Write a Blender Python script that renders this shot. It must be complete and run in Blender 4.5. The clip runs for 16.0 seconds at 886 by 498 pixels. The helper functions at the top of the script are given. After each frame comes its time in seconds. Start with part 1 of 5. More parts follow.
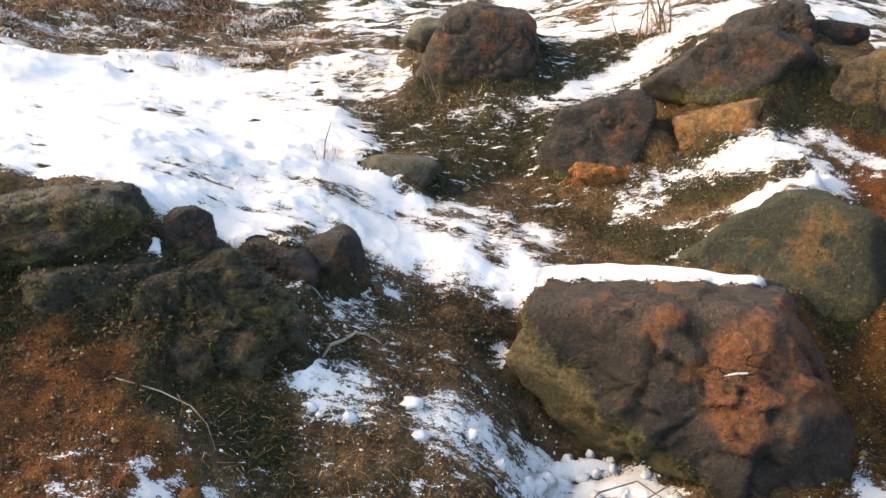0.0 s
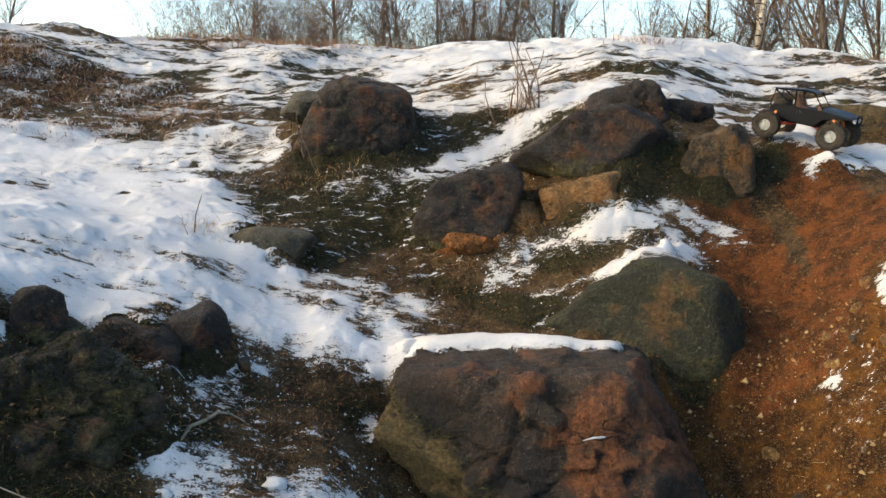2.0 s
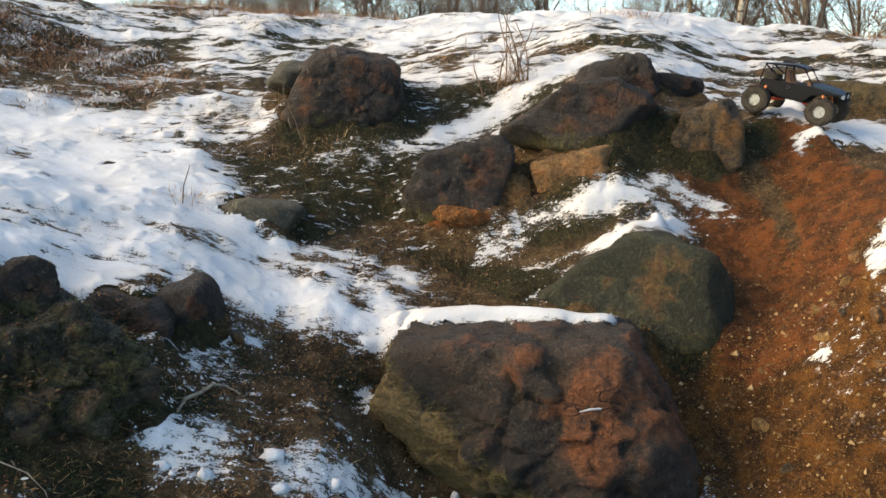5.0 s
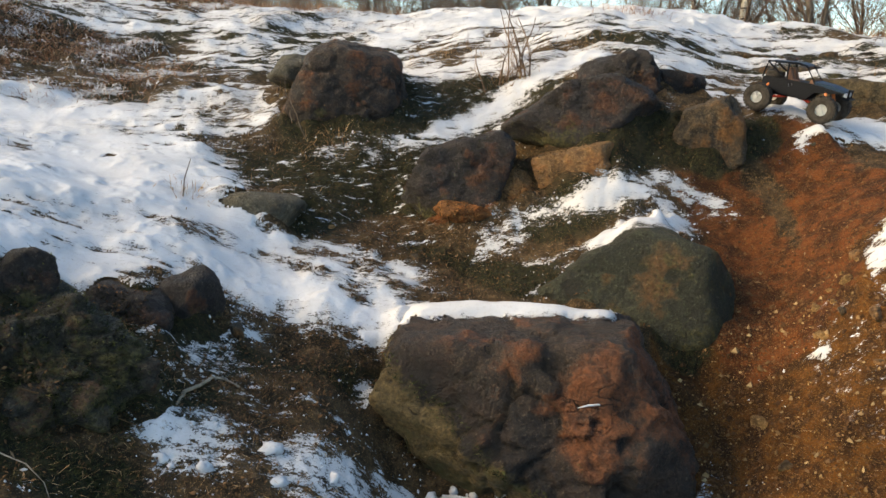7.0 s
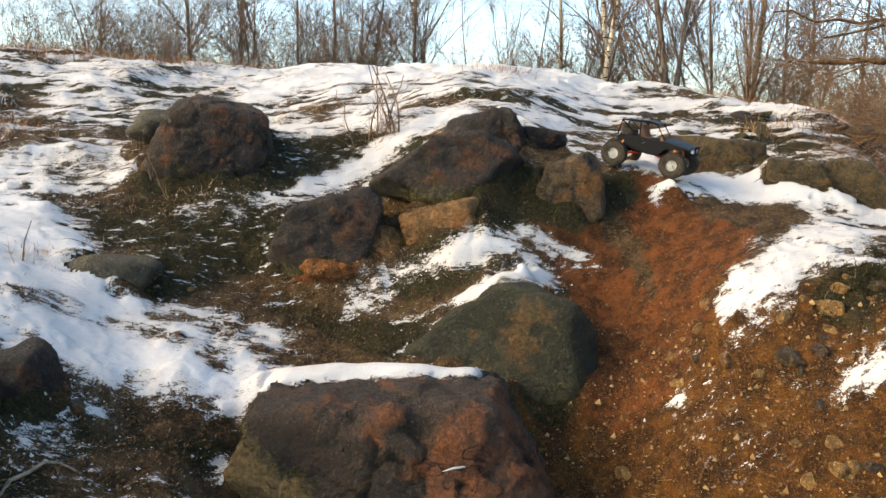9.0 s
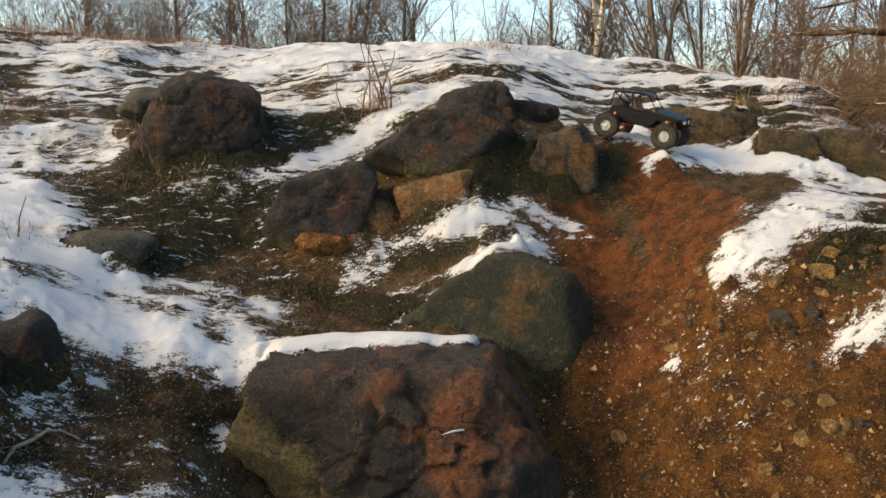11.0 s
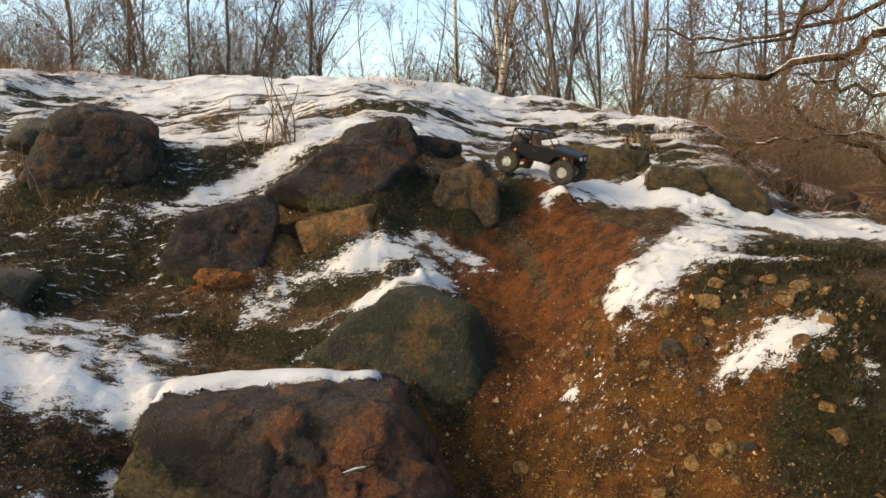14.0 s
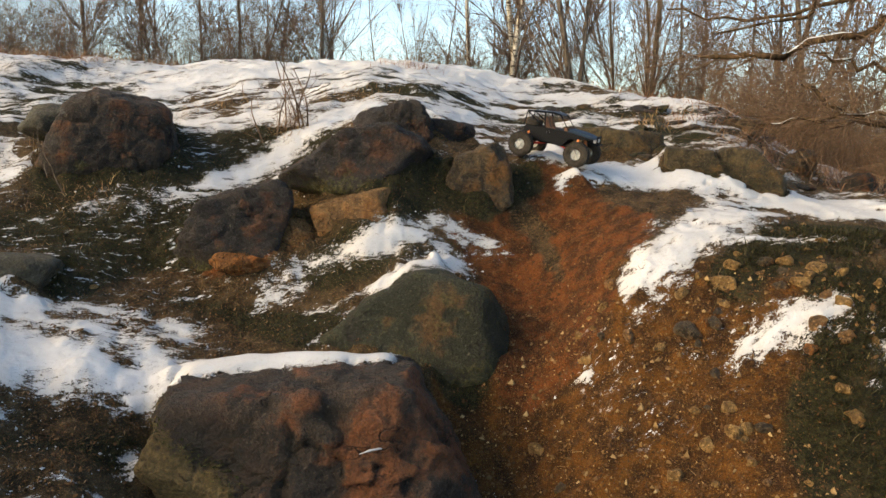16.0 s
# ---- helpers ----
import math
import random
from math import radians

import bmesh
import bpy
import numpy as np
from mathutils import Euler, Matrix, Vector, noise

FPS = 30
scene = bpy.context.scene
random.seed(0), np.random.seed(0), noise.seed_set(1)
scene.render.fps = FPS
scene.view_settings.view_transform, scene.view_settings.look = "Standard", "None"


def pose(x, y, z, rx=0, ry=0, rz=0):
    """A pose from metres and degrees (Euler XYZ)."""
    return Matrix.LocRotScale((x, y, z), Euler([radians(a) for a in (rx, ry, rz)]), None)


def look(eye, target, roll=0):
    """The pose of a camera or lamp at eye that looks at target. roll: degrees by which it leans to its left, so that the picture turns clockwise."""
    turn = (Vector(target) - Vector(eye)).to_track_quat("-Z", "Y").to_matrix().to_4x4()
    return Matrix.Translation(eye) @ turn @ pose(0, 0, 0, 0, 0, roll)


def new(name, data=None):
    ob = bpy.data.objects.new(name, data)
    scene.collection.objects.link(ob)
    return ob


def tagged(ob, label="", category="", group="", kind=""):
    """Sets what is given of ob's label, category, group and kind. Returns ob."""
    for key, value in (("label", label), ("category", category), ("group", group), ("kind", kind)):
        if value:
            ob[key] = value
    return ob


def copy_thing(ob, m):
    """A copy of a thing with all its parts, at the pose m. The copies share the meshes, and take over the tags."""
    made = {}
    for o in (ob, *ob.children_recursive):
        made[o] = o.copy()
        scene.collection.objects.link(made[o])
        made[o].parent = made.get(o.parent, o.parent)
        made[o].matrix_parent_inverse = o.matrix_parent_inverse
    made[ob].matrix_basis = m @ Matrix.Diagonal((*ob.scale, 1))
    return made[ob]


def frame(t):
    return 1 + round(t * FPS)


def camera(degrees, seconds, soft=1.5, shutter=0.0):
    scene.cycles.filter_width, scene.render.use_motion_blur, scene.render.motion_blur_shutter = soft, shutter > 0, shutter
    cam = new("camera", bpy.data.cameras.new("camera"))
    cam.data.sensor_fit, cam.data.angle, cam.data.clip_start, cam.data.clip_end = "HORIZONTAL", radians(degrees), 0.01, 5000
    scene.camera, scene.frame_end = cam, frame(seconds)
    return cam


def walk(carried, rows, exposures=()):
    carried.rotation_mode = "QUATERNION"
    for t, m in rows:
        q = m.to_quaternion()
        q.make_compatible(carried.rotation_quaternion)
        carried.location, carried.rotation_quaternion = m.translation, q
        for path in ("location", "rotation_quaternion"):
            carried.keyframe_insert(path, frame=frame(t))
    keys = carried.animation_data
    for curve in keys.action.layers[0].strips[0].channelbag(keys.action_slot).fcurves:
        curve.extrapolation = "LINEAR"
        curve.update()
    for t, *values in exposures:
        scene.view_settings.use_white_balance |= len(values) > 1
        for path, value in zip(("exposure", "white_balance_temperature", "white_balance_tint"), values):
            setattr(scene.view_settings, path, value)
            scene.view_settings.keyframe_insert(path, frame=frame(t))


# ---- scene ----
cam = camera(59.8, 16.0, soft=1.5)
PATH = [  # seconds, eye, target, roll
    (0, (0.038, 0.014, 1.486), (0.022, 1.939, 0.941), -0.2),
    (0.5, (0.037, -0.012, 1.517), (0.017, 1.937, 1.067), 0.2),
    (1, (0.058, -0.027, 1.527), (0.115, 1.929, 1.111), -0.4),
    (1.5, (0.097, -0.019, 1.535), (0.273, 1.938, 1.161), 0.0),
    (2, (0.151, -0.019, 1.524), (0.398, 1.928, 1.142), 0.5),
    (2.5, (0.141, -0.012, 1.527), (0.369, 1.936, 1.136), -1.6),
    (3, (0.125, 0.033, 1.512), (0.268, 1.968, 1.026), -0.2),
    (3.5, (0.102, 0.011, 1.52), (0.236, 1.951, 1.052), 0.4),
    (4, (0.092, -0.025, 1.518), (0.357, 1.914, 1.107), 1.9),
    (4.5, (0.087, 0.003, 1.513), (0.392, 1.931, 1.075), 1.1),
    (7, (0.089, 0.003, 1.511), (0.391, 1.926, 1.053), 1.6),
    (7.5, (0.1, 0.012, 1.487), (0.485, 1.909, 0.985), 2.5),
    (8, (0.147, 0.033, 1.478), (0.605, 1.896, 0.914), 1.2),
    (8.5, (0.173, 0.045, 1.534), (0.724, 1.909, 1.064), 2.6),
    (8.7, (0.188, 0.043, 1.537), (0.768, 1.93, 1.218), 2.2),
    (10.8, (0.168, 0.007, 1.482), (0.763, 1.889, 1.158), 0.8),
    (11, (0.164, 0.014, 1.48), (0.774, 1.885, 1.12), 1.2),
    (11.5, (0.165, 0.019, 1.483), (0.823, 1.873, 1.118), 2.0),
    (12, (0.175, -0.005, 1.499), (0.912, 1.832, 1.211), 2.4),
    (12.5, (0.192, -0.003, 1.485), (1.038, 1.792, 1.234), 2.3),
    (13, (0.201, -0.026, 1.489), (1.076, 1.753, 1.224), 2.3),
    (13.5, (0.204, -0.019, 1.484), (1.055, 1.772, 1.226), 2.1),
    (14, (0.192, -0.007, 1.486), (1.021, 1.793, 1.218), 1.8),
    (14.5, (0.193, -0.004, 1.482), (1.014, 1.797, 1.199), 1.9),
    (15, (0.191, 0.0, 1.483), (1.0, 1.803, 1.175), 1.8),
    (15.5, (0.186, 0.002, 1.482), (0.99, 1.807, 1.175), 1.9),
    (16, (0.183, -0.006, 1.484), (0.982, 1.801, 1.173), 1.4),
]
EXPOSURES = [(0.0, 2.49, 8850, 7), (0.6, 2.11, 8750, 6), (1.5, 1.84, 8200, 3), (2.4, 1.52, 8100, 1), (2.95, 1.47, 8150, 1), (3.3, 1.62, 8100, 1), (4.0, 1.82, 8100, 1), (7.0, 1.67, 8200, 1), (8.1, 1.72, 8250, 1), (8.6, 1.82, 8300, 2), (10.8, 1.42, 8700, 3), (16.0, 1.47, 8750, 3)]
walk(cam, [(t, look(eye, target, roll)) for t, eye, target, roll in PATH], EXPOSURES)

# ---- light ----
SUN_HEIGHT, SUN_BEARING = 28.0, -84.0  # degrees above the horizon, and to the right of straight ahead
world = bpy.data.worlds.new("winter_sky")
scene.world = world
world.use_nodes = True
wn = world.node_tree
sky = wn.nodes.new("ShaderNodeTexSky")
sky.sky_type, sky.sun_disc = "NISHITA", False
sky.sun_elevation, sky.sun_rotation = radians(SUN_HEIGHT), radians(SUN_BEARING)
sky.air_density, sky.dust_density, sky.ozone_density = 0.75, 1.2, 3.0
wn.nodes["Background"].inputs["Strength"].default_value = 0.15
wn.links.new(sky.outputs[0], wn.nodes["Background"].inputs[0])
sun_data = bpy.data.lights.new("sun", "SUN")
sun_data.energy, sun_data.angle, sun_data.color = 1.5, radians(45), (1.0, 0.74, 0.44)
sun = new("sun", sun_data)
b, e = radians(SUN_BEARING), radians(SUN_HEIGHT)
sun.matrix_world = look((40 * math.sin(b) * math.cos(e), 40 * math.cos(b) * math.cos(e), 40 * math.sin(e)), (0, 0, 0))


# ---- materials ----
class Mat:
    """A node material in the making."""

    def __init__(self, name, rough=0.85, spec=0.3, metal=0.0):
        self.m = bpy.data.materials.new(name)
        self.m.use_nodes = True
        self.t = self.m.node_tree
        self.b = self.t.nodes["Principled BSDF"]
        self.b.inputs["Roughness"].default_value = rough
        self.b.inputs["Specular IOR Level"].default_value = spec
        self.b.inputs["Metallic"].default_value = metal
        self.co = self.t.nodes.new("ShaderNodeTexCoord").outputs["Object"]

    def put(self, sock, v):
        if isinstance(v, bpy.types.NodeSocket):
            self.t.links.new(v, sock)
        elif isinstance(v, tuple) and len(v) == 3 and sock.type == "RGBA":
            sock.default_value = (*v, 1)
        else:
            sock.default_value = v

    def noise(self, scale, detail=4, rough=0.55, stretch=None):
        n = self.t.nodes.new("ShaderNodeTexNoise")
        n.inputs["Scale"].default_value, n.inputs["Detail"].default_value, n.inputs["Roughness"].default_value = scale, detail, rough
        co = self.co
        if stretch:
            mp = self.t.nodes.new("ShaderNodeMapping")
            mp.inputs["Scale"].default_value = stretch
            self.t.links.new(co, mp.inputs[0])
            co = mp.outputs[0]
        self.t.links.new(co, n.inputs["Vector"])
        return n.outputs[0]

    def edges(self, scale, warp=0.12, stretch=(1, 1, 1)):
        """Distance to the borders of warped cells."""
        n = self.t.nodes.new("ShaderNodeTexNoise")
        n.inputs["Scale"].default_value, n.inputs["Detail"].default_value = scale * 1.6, 7
        self.t.links.new(self.co, n.inputs["Vector"])
        mad = self.t.nodes.new("ShaderNodeVectorMath")
        mad.operation = "MULTIPLY_ADD"
        mad.inputs[1].default_value = (warp, warp, warp)
        self.t.links.new(n.outputs["Color"], mad.inputs[0])
        self.t.links.new(self.co, mad.inputs[2])
        mp = self.t.nodes.new("ShaderNodeMapping")
        mp.inputs["Scale"].default_value = stretch
        self.t.links.new(mad.outputs[0], mp.inputs[0])
        v = self.t.nodes.new("ShaderNodeTexVoronoi")
        v.feature = "DISTANCE_TO_EDGE"
        v.inputs["Scale"].default_value = scale
        self.t.links.new(mp.outputs[0], v.inputs["Vector"])
        return v.outputs["Distance"]

    def step(self, v, lo, hi, a=0.0, b=1.0):
        n = self.t.nodes.new("ShaderNodeMapRange")
        n.interpolation_type = "SMOOTHSTEP"
        for k, x in enumerate((v, lo, hi, a, b)):
            self.put(n.inputs[k], x)
        return n.outputs[0]

    def op(self, kind, a, b):
        n = self.t.nodes.new("ShaderNodeMath")
        n.operation = kind
        self.put(n.inputs[0], a), self.put(n.inputs[1], b)
        return n.outputs[0]

    def mix(self, f, a, b):
        n = self.t.nodes.new("ShaderNodeMix")
        n.data_type = "RGBA"
        self.put(n.inputs["Factor"], f), self.put(n.inputs["A"], a), self.put(n.inputs["B"], b)
        return [o for o in n.outputs if o.type == "RGBA"][0]

    def attr(self, name):
        n = self.t.nodes.new("ShaderNodeAttribute")
        n.attribute_name = name
        return n.outputs["Fac"]

    def island(self):
        return self.t.nodes.new("ShaderNodeNewGeometry").outputs["Random Per Island"]

    def up(self):
        n = self.t.nodes.new("ShaderNodeSeparateXYZ")
        self.t.links.new(self.t.nodes.new("ShaderNodeNewGeometry").outputs["Normal"], n.inputs[0])
        return n.outputs[2]

    def ramp(self, f, *stops):
        n = self.t.nodes.new("ShaderNodeValToRGB")
        r = n.color_ramp
        while len(r.elements) < len(stops):
            r.elements.new(0.5)
        for el, (p, c) in zip(r.elements, stops):
            el.position, el.color = p, (*c, 1)
        self.put(n.inputs[0], f)
        return n.outputs[0]

    def done(self, colour, bump=None, strength=0.4, depth=0.01, rough=None):
        self.put(self.b.inputs["Base Color"], colour)
        if rough is not None:
            self.put(self.b.inputs["Roughness"], rough)
        if bump is not None:
            n = self.t.nodes.new("ShaderNodeBump")
            n.inputs["Strength"].default_value, n.inputs["Distance"].default_value = strength, depth
            self.t.links.new(bump, n.inputs["Height"])
            self.t.links.new(n.outputs[0], self.b.inputs["Normal"])
        return self.m


def plain(name, colour, rough=0.6, metal=0.0, spec=0.4, vary=0.25, size=60):
    m = Mat(name, rough, spec, metal)
    dark = tuple(c * (1 - vary) for c in colour)
    return m.done(m.mix(m.step(m.noise(size), 0.35, 0.65), dark, colour), m.noise(size * 4), 0.2, 0.002)


def ground_material():
    m = Mat("bank_soil", 0.92, 0.2)
    fine, coarse, big = m.noise(55, 6, 0.7), m.noise(11, 5, 0.6), m.noise(2.2, 4)
    soil = m.mix(m.step(coarse, 0.36, 0.66), (0.023, 0.016, 0.008), (0.088, 0.056, 0.028))
    soil = m.mix(m.step(fine, 0.52, 0.70), soil, (0.20, 0.125, 0.065))
    red = m.mix(m.step(coarse, 0.38, 0.64), (0.042, 0.0145, 0.005), (0.142, 0.043, 0.0115))
    red = m.mix(m.step(fine, 0.56, 0.72), red, (0.20, 0.085, 0.032))
    ochre = m.mix(m.step(coarse, 0.38, 0.64), (0.035, 0.0142, 0.004), (0.124, 0.047, 0.0085))
    ochre = m.mix(m.step(fine, 0.55, 0.72), ochre, (0.25, 0.128, 0.035))
    moss = m.mix(m.step(fine, 0.40, 0.66), (0.009, 0.009, 0.004), (0.034, 0.034, 0.012))
    moss = m.mix(m.step(coarse, 0.50, 0.70), moss, (0.046, 0.036, 0.016))
    grains, specks = m.noise(150, 3, 0.65), m.noise(230, 2, 0.5)
    wob = m.op("MULTIPLY", m.op("SUBTRACT", coarse, 0.5), 0.9)
    c = m.mix(m.step(m.op("ADD", m.attr("ochre"), wob), 0.35, 0.65), soil, ochre)
    c = m.mix(m.step(m.op("ADD", m.attr("iron"), wob), 0.35, 0.65), c, red)
    c = m.mix(m.step(m.op("ADD", m.attr("moss"), wob), 0.35, 0.65), c, moss)
    c = m.mix(m.op("MULTIPLY", m.step(grains, 0.47, 0.36), 0.7), c, (0.014, 0.009, 0.005))
    bare = m.op("SUBTRACT", 1.0, m.op("MULTIPLY", m.attr("moss"), 0.7))
    c = m.mix(m.op("MULTIPLY", m.op("MULTIPLY", m.step(specks, 0.60, 0.68), bare), 0.8), c, (0.25, 0.145, 0.05))
    fleck = m.op("MULTIPLY", m.step(m.noise(20, 8, 0.78, (0.45, 1.3, 1.0)), 0.565, 0.625), m.step(m.op("ADD", m.attr("dusting"), wob), 0.45, 0.95))
    c = m.mix(fleck, c, (0.78, 0.80, 0.84))
    h = m.op("ADD", m.op("MULTIPLY", fine, 0.6), m.op("ADD", m.op("ADD", coarse, m.op("MULTIPLY", grains, 0.3)), m.op("MULTIPLY", big, 0.5)))
    return m.done(c, h, 0.9, 0.03)


def snow_material(name="old_snow", feather=True):
    m = Mat(name, 0.62, 0.3)
    grit = m.step(m.noise(30, 6, 0.75), 0.60, 0.72)
    c = m.mix(m.step(m.noise(3.0), 0.35, 0.7), (0.49, 0.495, 0.507), (0.60, 0.604, 0.615))
    c = m.mix(m.op("MULTIPLY", m.step(m.noise(75, 5, 0.7), 0.52, 0.68), 0.28), c, (0.34, 0.29, 0.23))
    c = m.mix(m.op("MULTIPLY", grit, m.step(m.noise(1.7, 3), 0.38, 0.60)), c, (0.24, 0.19, 0.13))
    if feather:
        thin = m.step(m.attr("depth"), 0.0, 0.07)
        c = m.mix(m.op("MULTIPLY", m.op("SUBTRACT", 1.0, thin), 0.35), c, (0.36, 0.31, 0.26))
        lace = m.op("ADD", m.op("MULTIPLY", m.op("SUBTRACT", m.noise(26, 8, 0.8, (0.55, 1.4, 1.0)), 0.5), 0.40), m.attr("depth"))
        lace = m.op("ADD", m.op("MULTIPLY", m.op("SUBTRACT", m.noise(120, 4, 0.7), 0.5), 0.17), lace)
        m.put(m.b.inputs["Alpha"], m.step(lace, -0.022, 0.022))
    return m.done(c, m.op("ADD", m.noise(24, 6, 0.66, (0.6, 1.3, 1.0)), m.op("MULTIPLY", m.noise(130, 4, 0.7), 0.5)), 0.5, 0.014)


def rock_material(name, dark, mid, accent, amount, moss, lichen=0.0, scale=1.0, cracks=0.5):
    m = Mat(name, 0.82, 0.35)
    big, coarse, fine, grit = m.noise(2.6 * scale, 6, 0.62), m.noise(12 * scale, 7, 0.68), m.noise(60 * scale, 5, 0.7), m.noise(190 * scale, 3, 0.6)
    c = m.mix(m.step(coarse, 0.37, 0.63), dark, mid)
    # lower-lying plates take the dark colour
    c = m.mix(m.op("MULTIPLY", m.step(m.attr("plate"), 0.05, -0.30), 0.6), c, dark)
    c = m.mix(m.op("MULTIPLY", m.step(fine, 0.50, 0.74), 0.42), c, tuple(min(1, 1.8 * v + 0.02) for v in mid))
    c = m.mix(m.op("MULTIPLY", m.step(m.noise(7 * scale, 5, 0.7), 0.52, 0.70), 0.5), c, tuple(0.5 * v for v in dark))
    c = m.mix(m.op("MULTIPLY", m.step(grit, 0.50, 0.66), 0.65), c, tuple(0.35 * v for v in dark))
    c = m.mix(m.op("MULTIPLY", m.step(m.noise(110 * scale, 3, 0.6), 0.58, 0.68), 0.35), c, tuple(min(1, 2.2 * v + 0.02) for v in mid))
    a = m.op("ADD", m.op("ADD", big, m.op("ADD", m.op("MULTIPLY", m.attr("plate"), 0.16), m.op("MULTIPLY", m.attr("stain"), 0.06))), m.op("MULTIPLY", m.op("SUBTRACT", coarse, 0.5), 0.55))
    rust = m.mix(m.step(fine, 0.30, 0.70), tuple(v * 0.40 for v in accent), accent)
    c = m.mix(m.op("MULTIPLY", m.step(a, 0.56 - amount, 0.76 - amount), 0.85), c, rust)
    mo = m.op("ADD", m.noise(5 * scale, 7, 0.75), m.op("MULTIPLY", m.step(m.attr("low"), 0.35, 1.0), 0.26))
    c = m.mix(m.op("MULTIPLY", m.step(mo, 0.70 - moss, 0.84 - moss), 0.85), c, m.mix(m.step(fine, 0.3, 0.7), (0.026, 0.028, 0.009), (0.16, 0.14, 0.045)))
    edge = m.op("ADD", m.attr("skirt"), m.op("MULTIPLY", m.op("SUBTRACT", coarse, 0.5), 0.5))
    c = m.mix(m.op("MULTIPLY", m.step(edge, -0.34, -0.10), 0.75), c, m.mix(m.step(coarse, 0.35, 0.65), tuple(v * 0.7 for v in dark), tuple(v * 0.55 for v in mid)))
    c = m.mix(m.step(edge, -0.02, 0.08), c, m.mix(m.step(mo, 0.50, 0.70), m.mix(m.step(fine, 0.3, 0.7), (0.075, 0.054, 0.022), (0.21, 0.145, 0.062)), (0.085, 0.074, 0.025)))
    # near-black colour laid along the modelled cracks
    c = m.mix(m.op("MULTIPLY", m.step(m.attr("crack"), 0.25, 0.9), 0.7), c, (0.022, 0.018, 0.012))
    c = m.mix(m.op("MULTIPLY", m.step(m.noise(48 * scale, 3, 0.6), 0.66, 0.72), 0.32), c, (0.26, 0.23, 0.17))
    if lichen:
        c = m.mix(m.step(m.noise(16 * scale, 4), 0.72 - lichen, 0.78 - lichen), c, (0.33, 0.31, 0.16))
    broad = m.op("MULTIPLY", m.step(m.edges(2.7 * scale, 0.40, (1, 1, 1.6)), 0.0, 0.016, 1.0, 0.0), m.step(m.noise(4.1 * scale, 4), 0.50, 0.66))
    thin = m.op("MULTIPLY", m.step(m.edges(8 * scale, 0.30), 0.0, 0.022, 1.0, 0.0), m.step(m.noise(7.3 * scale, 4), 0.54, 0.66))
    crack_lines = m.op("MULTIPLY", m.op("MAXIMUM", broad, m.op("MULTIPLY", thin, 0.4)), cracks)
    # dark lines drawn on warped cell borders, grooved in the bump below
    c = m.mix(crack_lines, c, tuple(0.3 * v for v in dark))
    h = m.op("ADD", m.op("MULTIPLY", crack_lines, -0.55), m.op("ADD", m.op("MULTIPLY", grit, 0.12), m.op("ADD", coarse, m.op("MULTIPLY", fine, 0.60))))
    return m.done(c, h, 1.0, 0.07, m.step(coarse, 0.3, 0.7, 0.65, 0.95))


def bark_material(name, dark, light, bands=False):
    m = Mat(name, 0.9, 0.2)
    c = m.mix(m.step(m.noise(9, 5, 0.6, (3, 3, 0.6)), 0.35, 0.65), dark, light)
    if bands:
        c = m.mix(m.step(m.noise(6, 4, 0.6, (1, 1, 5)), 0.56, 0.62), c, (0.05, 0.04, 0.035))
    return m.done(c, m.noise(30, 4), 0.5, 0.01)


def blade_material(name, *stops):
    m = Mat(name, 0.8, 0.2)
    return m.done(m.ramp(m.island(), *stops))


M_GROUND, M_SNOW, M_CLEAN_SNOW = ground_material(), snow_material(), snow_material("clean_snow", False)
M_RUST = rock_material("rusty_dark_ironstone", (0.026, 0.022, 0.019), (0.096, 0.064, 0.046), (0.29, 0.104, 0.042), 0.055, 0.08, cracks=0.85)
M_DARK = rock_material("dark_purple_ironstone", (0.018, 0.016, 0.016), (0.056, 0.045, 0.041), (0.17, 0.070, 0.034), 0.02, 0.09)
M_OLIVE = rock_material("olive_mossy_stone", (0.022, 0.024, 0.014), (0.066, 0.067, 0.038), (0.20, 0.10, 0.040), 0.01, 0.17, cracks=0.15)
M_BROWN = rock_material("brown_weathered_stone", (0.042, 0.032, 0.022), (0.150, 0.105, 0.058), (0.24, 0.11, 0.035), 0.05, 0.04)
M_LEDGE = rock_material("ochre_brown_ledge_stone", (0.050, 0.038, 0.020), (0.145, 0.105, 0.052), (0.21, 0.115, 0.040), 0.03, 0.08, cracks=0.3)
M_TAN = rock_material("tan_sandstone", (0.15, 0.080, 0.032), (0.38, 0.21, 0.088), (0.38, 0.16, 0.05), 0.06, -0.02)
M_PALE = rock_material("pale_tan_stone", (0.19, 0.105, 0.036), (0.48, 0.29, 0.110), (0.42, 0.20, 0.055), 0.02, -0.08)
M_ORANGE = rock_material("orange_clay_lump", (0.20, 0.075, 0.018), (0.42, 0.17, 0.045), (0.45, 0.14, 0.03), 0.05, -0.06)
M_GREY = rock_material("grey_green_stone", (0.050, 0.047, 0.036), (0.150, 0.135, 0.095), (0.16, 0.11, 0.06), -0.02, 0.05)
M_LEFT = rock_material("dark_mossy_outcrop_stone", (0.022, 0.021, 0.016), (0.078, 0.066, 0.048), (0.18, 0.08, 0.04), 0.02, 0.19)
M_BARK = bark_material("dark_bark", (0.070, 0.056, 0.045), (0.19, 0.15, 0.115))
M_TWIG = bark_material("brown_twigs", (0.105, 0.073, 0.056), (0.25, 0.175, 0.13))
M_RUSSET = bark_material("russet_twigs", (0.080, 0.052, 0.036), (0.22, 0.140, 0.090))
M_OAK = bark_material("oak_bark", (0.030, 0.019, 0.011), (0.090, 0.057, 0.031))
M_BIRCH = bark_material("birch_bark", (0.42, 0.36, 0.28), (0.72, 0.66, 0.55), True)
